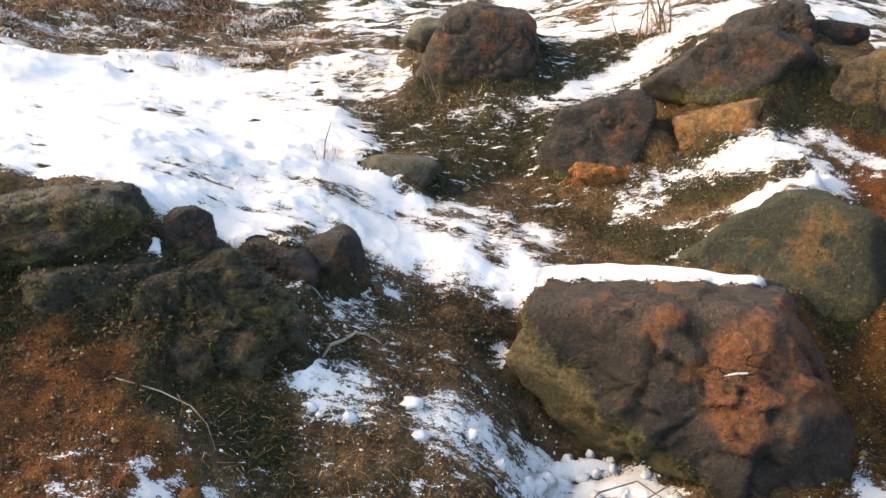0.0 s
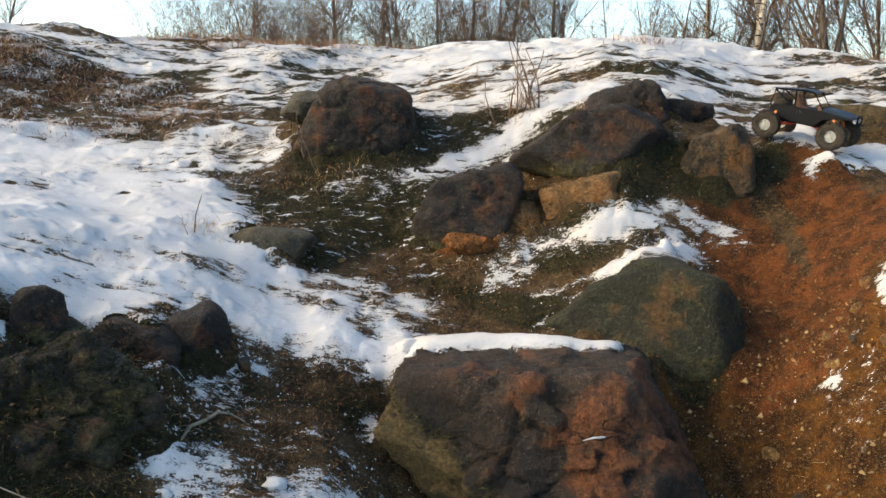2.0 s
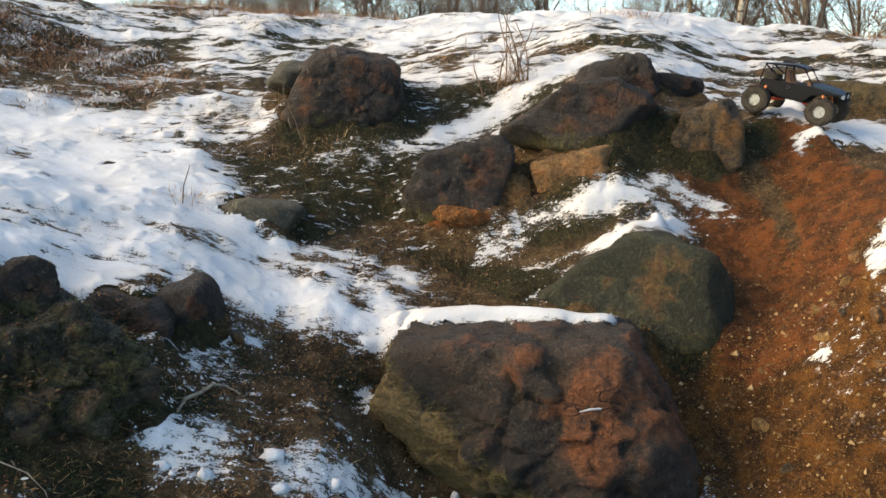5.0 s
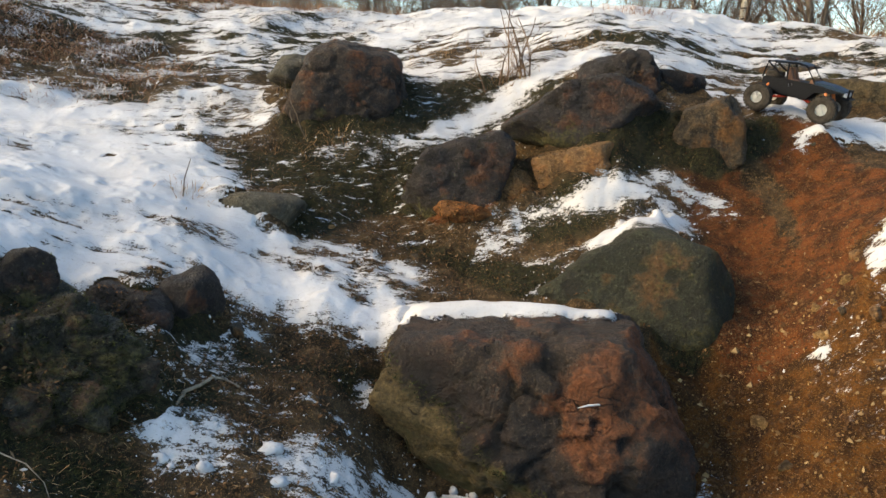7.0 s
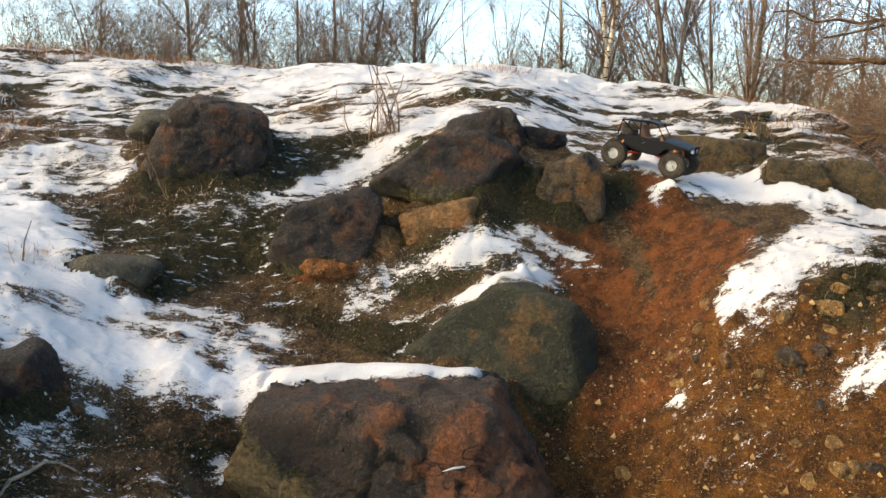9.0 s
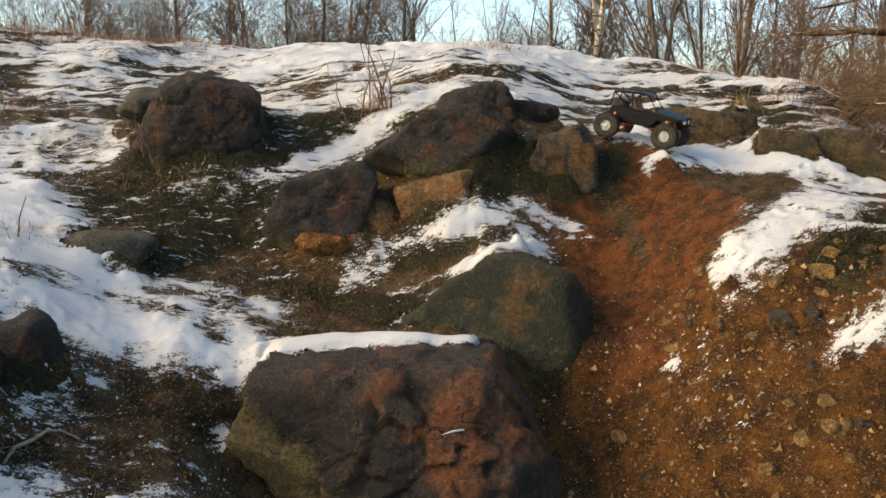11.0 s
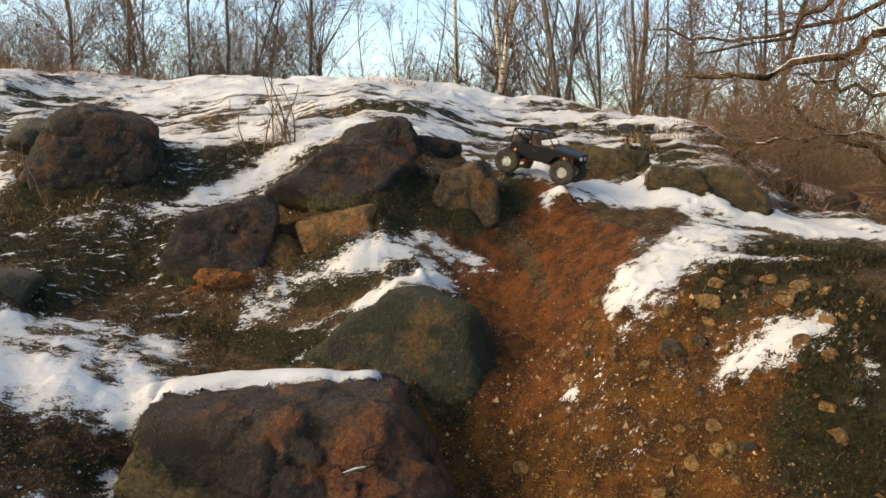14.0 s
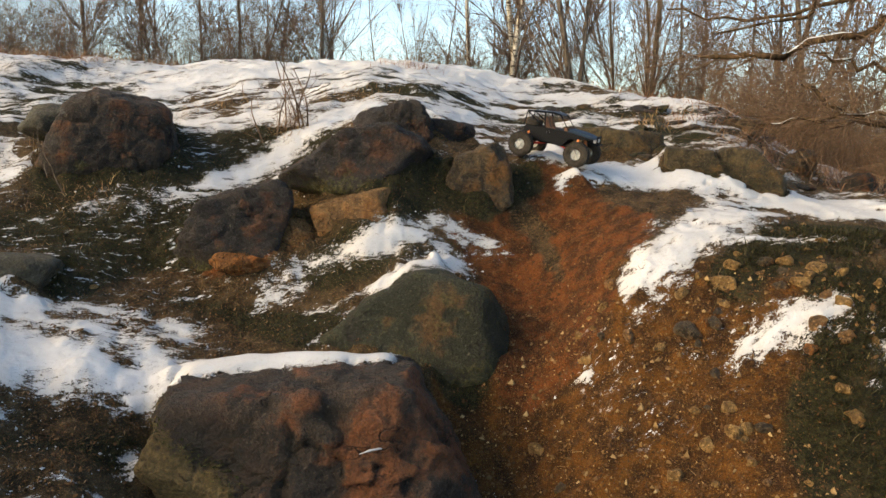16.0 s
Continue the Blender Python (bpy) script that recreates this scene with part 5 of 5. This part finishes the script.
for bearing, seed in ((7.3, 7), (9.9, 8)):  # a few russet leaves still hang on these
    leafy = plant(tree("slender bare tree with russet leaves still on its crown", seed, 5.0, 0.036, 1, (13, 7, 5), (1.1, 0.6, 0.35), M_BARK, M_TWIG, 0.11, 0.06, 0.04, 0.6), bearing, 12.6)
    r = np.random.default_rng(seed)
    n = 420
    a, w = r.uniform(0, 6.28, n), r.uniform(0.02, 0.045, n)
    c = np.stack([r.normal(size=n) * 0.28, r.normal(size=n) * 0.28, 2.25 + r.normal(size=n) * 0.26], 1)
    u = np.stack([np.cos(a), np.sin(a), r.normal(size=n)], 1) * w[:, None]
    v = np.stack([-np.sin(a), np.cos(a), r.normal(size=n)], 1) * (w * 0.5)[:, None]
    f = np.arange(n)[:, None] * 4 + np.arange(4)
    part_of(link("dead_leaves", np.stack([c - u, c + v, c + u, c - v], 1).reshape(-1, 3), f, M_RUST_LEAF, False), leafy)
birch = plant(tree("slender birch with white bark", 3, 9.0, 0.070, 1, (18, 8, 4), (1.5, 0.8, 0.4), M_BIRCH, M_TWIG, 0.11, 0.05, 0.02, 0.6), 29.0, 14.0)
more(birch, [(29.9, 14.4, 130, 0.95), (26.0, 14.6, 220, 0.75)])
fork = plant(tree("bare tree with dark diverging stems", 4, 8.0, 0.045, 2, (14, 8, 4), (1.7, 0.8, 0.4), M_BARK, M_TWIG, 0.09, 0.06, 0.16, 0.5), 34.6, 12.0)
more(fork, [(38.6, 12.4, 80, 0.9), (47.0, 14.0, 190, 1.1), (50.5, 13.0, 300, 1.0)])
clump = plant(tree("clump of thin bare stems", 5, 5.0, 0.022, 3, (11, 6, 3), (1.2, 0.6, 0.35), M_BARK, M_TWIG, 0.11, 0.06, 0.20, 0.5), 5.0, 12.5)
more(clump, [(22.0, 16.5, 200, 0.7), (-5.6, 14.0, 250, 0.8), (31.4, 15.0, 300, 1.0), (42.5, 14.0, 20, 1.0), (16.6, 12.6, 10, 0.7),
             (27.4, 15.0, 140, 0.9), (36.5, 15.5, 280, 1.1), (51.0, 14.0, 30, 1.2), (-22.6, 15.0, 120, 1.0), (11.4, 13.0, 160, 0.9)])

def thicket(seed, count, bearings, distances, sizes):
    """Places for a stand of shrubs: bearing, distance, turn, size."""
    r = random.Random(seed)
    return [(r.uniform(*bearings), r.uniform(*distances), r.uniform(0, 360), r.uniform(*sizes)) for _ in range(count)]


BRUSH, BRAMBLE = "thicket of thin bare brown stems", "tangled thicket of russet bare twigs"
for label, mat, seed, spots in [
        (BRUSH, M_TWIG, 11, thicket(61, 16, (-11, 13), (11.0, 13.0), (0.42, 0.62)) + thicket(62, 6, (13, 34), (12.5, 15.0), (0.32, 0.50))),
        (BRUSH, M_RUSSET, 12, thicket(63, 18, (-12, 12), (11.5, 14.0), (0.45, 0.70)) + thicket(64, 9, (22, 42), (13.0, 16.0), (0.45, 0.70))),
        (BRAMBLE, M_RUSSET, 13, thicket(65, 14, (42, 60), (9.8, 12.8), (0.36, 0.58)) + thicket(66, 7, (46, 58), (7.4, 9.0), (0.22, 0.36))),
        (BRAMBLE, M_RUSSET, 14, thicket(67, 12, (40, 62), (11.0, 14.0), (0.48, 0.75)) + thicket(68, 6, (45, 58), (8.4, 10.0), (0.30, 0.48)))]:
    shrub = plant(tree(label, seed, 2.8, 0.010, 12, (10, 6), (0.85, 0.45), mat, mat, 0.15, 0.04, 0.34, 0.65, 0.0028, "shrub"), *spots[0])
    more(shrub, spots[1:])

# the oak at the wood's edge, with long crooked limbs
rnd = random.Random(21)
oak = tagged(new("oak_tree"), "bare oak with long crooked low limbs, snow on top", "tree")
OAK_X, OAK_Y = 6.2, 2.5
oz = float(ground_height(OAK_X, OAK_Y))
oak_trunk = ([], [])
trunk_points = wander(rnd, Vector((OAK_X, OAK_Y, oz - 0.3)), Vector((0.02, 0, 1)), 6.5, 12, 0.04, 0.02)
tube(oak_trunk, trunk_points, [0.22 * (1 - 0.06 * k) for k in range(13)], 10)
part_of(link("trunk", *oak_trunk, M_OAK), oak)
for r, end, snowy, bends in [(0.062, 0.35, 1, [(6.2, 2.5, 2.75), (5.45, 3.05, 2.50), (5.04, 3.58, 2.20), (4.90, 3.76, 2.05), (4.47, 4.25, 1.86), (4.22, 4.55, 1.90)]),
                             (0.034, 0.45, 1, [(6.2, 2.5, 1.55), (5.40, 3.15, 1.72), (5.06, 3.56, 1.77), (4.87, 3.79, 1.84), (4.70, 4.00, 1.92)]),
                             (0.050, 0.50, 0, [(6.2, 2.5, 0.75), (5.50, 3.10, 1.15), (5.09, 3.52, 1.34), (4.86, 3.80, 1.50), (4.66, 4.02, 1.70)]),
                             (0.040, 0.25, 0, [(6.2, 2.5, 3.40), (5.30, 3.40, 2.90), (4.78, 3.92, 2.38), (4.66, 4.04, 2.18), (4.25, 4.46, 2.06)]),
                             (0.028, 0.40, 1, [(6.2, 2.5, 1.10), (5.40, 3.20, 1.36), (5.00, 3.66, 1.52), (4.70, 4.02, 1.46), (4.50, 4.22, 1.42)]),
                             (0.035, 0.30, 0, [(6.2, 2.5, 3.00), (5.50, 3.60, 2.60), (5.20, 4.20, 2.30), (4.90, 4.80, 2.25), (4.50, 5.30, 2.35)])]:
    knots = [Vector(q) + Vector((0, 0, 0.14)) for q in bends]
    pts = []
    for k in range(len(knots) - 1):
        for q in range(4):
            wob = 0.02 if k else 0.0
            pts.append(knots[k].lerp(knots[k + 1], q / 4) + Vector((rnd.gauss(0, wob), rnd.gauss(0, wob), rnd.gauss(0, wob))))
    pts.append(knots[-1])
    n = len(pts) - 1
    rr = [0.72 * r * (1 - (1 - end) * k / n) * rnd.uniform(0.92, 1.08) for k in range(n)] + [0.006]
    limb = ([], [])
    tube(limb, pts, rr, 8)
    ob = part_of(link("limb", *limb, M_OAK), oak)
    twigs = ([], [])
    branch_out(rnd, twigs, pts, rr, 0, (17, 7, 3), 0.8, (0.80, 0.45, 0.22), 0.22, 0.02, 0.0026)
    tagged(part_of(link("twig_spray", *twigs, M_RUSSET), ob), kind="stuff")
    for q in range(7, n - 3, 5) if snowy else ():
        cap = ([], [])
        crest = [pts[q + i] + Vector((0, 0, rr[q + i] * 0.62)) for i in range(4)]
        tube(cap, crest, [0.003, rr[q + 1] * 0.60, rr[q + 2] * 0.55, 0.003], 7)
        part_of(link("snow_on_limb", *cap, M_CLEAN_SNOW), ob)


def stick(name, label, points, radius, material, category="stick", sides=6):
    pts = [Vector((x, y, float(ground_height(x, y)) + h)) for x, y, h in points]
    fine = []
    for k in range(len(pts) - 1):
        for s in range(4):
            fine.append(pts[k].lerp(pts[k + 1], s / 4))
    fine.append(pts[-1])
    out = ([], [])
    tube(out, fine, [radius * (1 - 0.6 * k / len(fine)) for k in range(len(fine))], sides)
    return tagged(link(name, *out, material), label, category)


M_GREYWOOD = plain("weathered_grey_wood", (0.30, 0.25, 0.19), 0.85, 0, 0.2, 0.5, 30)
stick("dead_stick", "crooked grey-brown stick lying on the litter", [(-0.37, 2.28, 0.0), (-0.35, 2.34, 0.008), (-0.31, 2.38, 0.010), (-0.28, 2.44, 0.012), (-0.25, 2.465, 0.010), (-0.21, 2.45, 0.008), (-0.18, 2.44, 0.0)], 0.0075, M_GREYWOOD)
stick("root", "thin pale root trailing down the clay", [(-0.90, 1.98, 0.0), (-0.85, 1.96, 0.015), (-0.765, 1.965, 0.02), (-0.68, 1.95, 0.015), (-0.63, 1.92, 0.01), (-0.595, 1.87, 0.0)], 0.0028, M_GREYWOOD, "root")
stick("twig", "thin dark twig bent over the snow", [(0.38, 2.02, 0.0), (0.50, 2.10, 0.09), (0.62, 2.12, 0.11), (0.72, 2.06, 0.05)], 0.0035, M_BARK, "twig")
stick("twig", "thin dark twig on the snow beside the boulder", [(0.60, 2.08, 0.05), (0.72, 2.10, 0.10), (0.80, 2.02, 0.02)], 0.003, M_BARK, "twig")
stick("twig", "thin pale twig in the mossy outcrop", [(-0.75, 2.12, 0.08), (-0.60, 2.16, 0.05), (-0.45, 2.16, 0.03)], 0.003, M_TAN, "twig")
stick("twig", "dead weed stalk beside the snow", [(-0.56, 3.66, 0.0), (-0.55, 3.67, 0.10), (-0.52, 3.68, 0.20)], 0.004, M_BARK, "weed")
sliver = ([], [])
tube(sliver, [Vector((0.895, 2.226, 0.447)), Vector((0.93, 2.222, 0.456)), Vector((0.965, 2.224, 0.456)), Vector((0.99, 2.232, 0.45))], [0.001, 0.004, 0.0035, 0.001], 7)
tagged(link("snow_sliver", *sliver, M_CLEAN_SNOW), "thin sliver of snow caught in a crack of the boulder", "snow", kind="stuff")
bramble = tagged(new("bramble"), "bare reddish bramble stems standing in snow", "bramble")
rnd = random.Random(31)
for k in range(8):
    x, y = 1.28 + 0.16 * rnd.uniform(-1, 1), 5.05 + 0.08 * rnd.uniform(-1, 1)
    pts = wander(rnd, Vector((x, y, float(ground_height(x, y)) - 0.02)), Vector((rnd.gauss(0, 0.25), rnd.gauss(0, 0.2), 1)), rnd.uniform(0.30, 0.58), 6, 0.12, 0.0)
    out = ([], [])
    tube(out, pts, [0.0060 * (1 - 0.1 * i) for i in range(7)], 5)
    branch_out(rnd, out, pts, [0.005] * 7, 0, (4, 2), 0.6, (0.18, 0.08), 0.12, 0.0, 0.002)
    part_of(link("stem", *out, M_RUSSET), bramble)
for x, y in ((-0.02, 4.62), (-0.10, 4.75)):
    pts = wander(rnd, Vector((x, y, float(ground_height(x, y)))), Vector((-0.5, 0, 1)), 0.30, 6, 0.12, 0.0)
    out = ([], [])
    tube(out, pts, [0.0035 * (1 - 0.1 * i) for i in range(7)], 5)
    branch_out(rnd, out, pts, [0.003] * 7, 0, (4,), 0.6, (0.10,), 0.1, 0.0, 0.0015)
    tagged(link("twig", *out, M_BARK), "bare twig beside the rusty boulder", "twig")

# ---- the model crawler ----
M_BLUE = plain("dark_blue_paint", (0.006, 0.026, 0.058), 0.5, 0.0, 0.25, 0.2, 40)
M_BLACK = plain("black_plastic", (0.004, 0.005, 0.008), 0.6, 0.0, 0.15, 0.3, 60)
M_TYRE = plain("dusty_tyre_rubber", (0.050, 0.043, 0.036), 0.9, 0.0, 0.2, 0.5, 70)
M_RIM = plain("silver_wheel", (0.62, 0.60, 0.56), 0.35, 0.9, 0.5, 0.1)
M_SPRING = plain("orange_shock", (0.55, 0.16, 0.04), 0.4, 0.2)
M_LINK = plain("red_link", (0.40, 0.035, 0.020), 0.45, 0.3)
M_SEAT = plain("brown_seat", (0.16, 0.08, 0.05), 0.8)
M_WHITE = plain("white_sticker", (0.7, 0.7, 0.7), 0.5)
M_TAIL = Mat("tail_light", 0.3)
M_TAIL.b.inputs["Emission Color"].default_value, M_TAIL.b.inputs["Emission Strength"].default_value = (1, 0.05, 0.03, 1), 2.0
M_TAIL = M_TAIL.done((0.6, 0.02, 0.02))


def part(name, bm, material, parent, label=""):
    me = bpy.data.meshes.new(name)
    bm.to_mesh(me)
    bm.free()
    me.materials.append(material)
    ob = new(name, me)
    ob.parent = parent
    if label:
        ob["label"] = label
    return ob


def loft(profile, half, top_half=None, bevel=0.003):
    """A solid from a side outline (x, z), as wide as 2 * half; points flagged by a third value lie at top_half."""
    bm = bmesh.new()
    rows = []
    for s in (-1, 1):
        rows.append([bm.verts.new((p[0], s * (top_half if len(p) > 2 and top_half else half), p[1])) for p in profile])
    bm.faces.new(rows[0]), bm.faces.new(rows[1][::-1])
    n = len(profile)
    for k in range(n):
        bm.faces.new((rows[0][k], rows[1][k], rows[1][(k + 1) % n], rows[0][(k + 1) % n]))
    bmesh.ops.recalc_face_normals(bm, faces=bm.faces)
    if bevel:
        bmesh.ops.bevel(bm, geom=bm.edges[:], offset=bevel, segments=2, affect="EDGES", clamp_overlap=True)
    return bm


def rods(lines, radius, sides=6):
    bm = bmesh.new()
    out = ([], [])
    for line in lines:
        tube(out, [Vector(p) for p in line], [radius] * len(line), sides)
    vs = [bm.verts.new(v) for v in out[0]]
    for f in out[1]:
        bm.faces.new([vs[i] for i in f])
    return bm


def ring(radius, inner, width, lugs=0):
    """A tyre: a rounded ring about the y axis, with blocks of tread."""
    bm = bmesh.new()
    out = ([], [])
    shape = [(inner, -0.42), (0.5 * (inner + radius), -0.5), (0.93 * radius, -0.46), (radius, -0.32), (radius, 0.32), (0.93 * radius, 0.46), (0.5 * (inner + radius), 0.5), (inner, 0.42)]
    n = 40
    loops = [[bm.verts.new((r * math.cos(2 * math.pi * k / n), w * width, r * math.sin(2 * math.pi * k / n))) for r, w in shape] for k in range(n)]
    for k in range(n):
        for s in range(len(shape)):
            bm.faces.new((loops[k][s], loops[k][(s + 1) % 8], loops[(k + 1) % n][(s + 1) % 8], loops[(k + 1) % n][s]))
    for k in range(lugs):
        for side in (-1, 1):
            a = 2 * math.pi * (k + 0.25 * side) / lugs
            m = Matrix.Rotation(-a, 4, "Y") @ Matrix.Translation((radius, side * width * 0.24, 0)) @ Matrix.Rotation(0.35 * side, 4, "X") @ Matrix.Diagonal((0.007, width * 0.44, 0.010, 1))
            bmesh.ops.create_cube(bm, size=1, matrix=m)
    bmesh.ops.recalc_face_normals(bm, faces=bm.faces)
    return bm


def wheel_rim(radius, width, side):
    bm = bmesh.new()
    turn = Matrix.Rotation(math.pi / 2, 4, "X")
    bmesh.ops.create_cone(bm, cap_ends=False, segments=28, radius1=radius, radius2=radius, depth=width, matrix=turn)
    bmesh.ops.create_cone(bm, cap_ends=True, segments=28, radius1=radius * 0.98, radius2=radius * 0.98, depth=width * 0.3, matrix=turn)
    bmesh.ops.create_cone(bm, cap_ends=True, segments=12, radius1=radius * 0.30, radius2=radius * 0.22, depth=width * 0.5, matrix=Matrix.Translation((0, side * width * 0.3, 0)) @ turn)
    for k in range(6):
        a = k * math.pi / 3
        bmesh.ops.create_cube(bm, size=1, matrix=Matrix.Rotation(a, 4, "Y") @ Matrix.Translation((radius * 0.55, side * width * 0.36, 0)) @ Matrix.Diagonal((radius * 0.8, 0.006, radius * 0.24, 1)))
    return bm


def crawler():
    """Forward is +x, wheels stand on z = 0."""
    car = tagged(new("model_car"), "dark blue radio-controlled rock crawler with big tyres", "toy car")
    R, half = 0.063, 0.112
    for x in (-0.155, 0.160):
        for side in (-1, 1):
            tyre_hub = new("wheel")
            tyre_hub.parent = car
            tyre_hub.location = (x, side * half, R)
            part("tyre", ring(R, 0.028, 0.050, 26), M_TYRE, tyre_hub, "dusty knobbly tyre")
            part("rim", wheel_rim(0.028, 0.040, side), M_RIM, tyre_hub, "silver six-spoke rim")
        part("axle", rods([[(x, -half, R), (x, half, R)]], 0.009), M_BLACK, car)
        bm = bmesh.new()
        bmesh.ops.create_uvsphere(bm, u_segments=12, v_segments=8, radius=0.022, matrix=Matrix.Translation((x, 0.01, R)))
        part("differential", bm, M_BLACK, car)
        for side in (-1, 1):
            sx_ = 1 if x > 0 else -1
            part("link_rod", rods([[(x - sx_ * 0.01, side * 0.06, R), (sx_ * 0.04, side * 0.035, 0.085)]], 0.004), M_LINK, car, "red suspension link")
            part("shock", rods([[(x, side * 0.075, R + 0.01), (x - sx_ * 0.02, side * 0.058, 0.138)]], 0.008, 8), M_SPRING, car, "orange shock absorber")
    part("chassis", loft([(-0.12, 0.085), (0.12, 0.085), (0.13, 0.10), (-0.13, 0.10)], 0.045), M_BLACK, car, "black skid plate")
    part("body", loft([(-0.165, 0.115), (-0.06, 0.092), (0.06, 0.092), (0.09, 0.128), (0.215, 0.146), (0.218, 0.152), (0.09, 0.168), (-0.16, 0.168), (-0.175, 0.150)], 0.066), M_BLACK, car, "black side panels")
    part("hood", loft([(0.075, 0.166), (0.222, 0.148), (0.224, 0.158), (0.16, 0.174), (0.075, 0.182)], 0.064), M_BLUE, car, "dark blue bonnet")
    part("roof", loft([(-0.165, 0.236), (-0.15, 0.246), (-0.02, 0.256), (0.022, 0.250), (0.026, 0.243), (-0.02, 0.247), (-0.15, 0.237)], 0.058, bevel=0.002), M_BLUE, car, "flat dark blue roof panel")
    for s in (-1, 1):
        w = s * 0.062
        part("cage_tube", rods([[(-0.175, w, 0.16), (-0.165, s * 0.056, 0.240), (-0.02, s * 0.056, 0.250), (0.022, s * 0.056, 0.245), (0.080, w, 0.172)]], 0.005), M_BLACK, car)
        part("cage_tube", rods([[(-0.055, w, 0.165), (-0.065, s * 0.056, 0.246)]], 0.005), M_BLACK, car)
        part("cage_tube", rods([[(-0.055, w, 0.165), (-0.165, s * 0.056, 0.236)]], 0.004), M_BLACK, car)
        part("headlight", rods([[(0.218, s * 0.035, 0.142), (0.230, s * 0.035, 0.142)]], 0.010, 10), M_WHITE, car, "small round headlight")
        part("tail_light", rods([[(-0.176, s * 0.025, 0.140), (-0.182, s * 0.025, 0.140)]], 0.007, 8), M_TAIL, car, "lit red tail light")
        part("badge", rods([[(-0.03, s * 0.066, 0.145), (-0.03, s * 0.0685, 0.145)]], 0.009, 12), M_WHITE, car, "round white sticker")
        part("seat", loft([(-0.05, 0.15), (0.0, 0.15), (0.0, 0.168), (-0.03, 0.172), (-0.055, 0.225), (-0.07, 0.222)], 0.018, bevel=0.002), M_SEAT, car).location = (0, s * 0.03, 0)
    part("dashboard", loft([(0.05, 0.165), (0.075, 0.165), (0.075, 0.19), (0.055, 0.185)], 0.055), M_SEAT, car)
    part("front_bumper", rods([[(0.215, -0.055, 0.125), (0.245, -0.04, 0.125), (0.245, 0.04, 0.125), (0.215, 0.055, 0.125)], [(0.235, -0.03, 0.127), (0.235, -0.03, 0.165), (0.235, 0.03, 0.165), (0.235, 0.03, 0.127)]], 0.005), M_BLACK, car)
    part("rear_bumper", rods([[(-0.165, -0.05, 0.12), (-0.195, -0.035, 0.12), (-0.195, 0.035, 0.12), (-0.165, 0.05, 0.12)]], 0.005), M_BLACK, car)
    part("spare_wheel", ring(0.045, 0.02, 0.035, 0), M_TYRE, car).matrix_local = Matrix.Translation((-0.135, 0, 0.178)) @ Matrix.Rotation(math.pi / 2, 4, "X")
    return car


car = crawler()
CAR = (2.615, 3.93, 1.315)
car.matrix_world = pose(*CAR, 0, 0, -50) @ pose(0, 0, 0, 2, 9, 0) @ Matrix.Diagonal((1.08, 1.08, 1.08, 1))
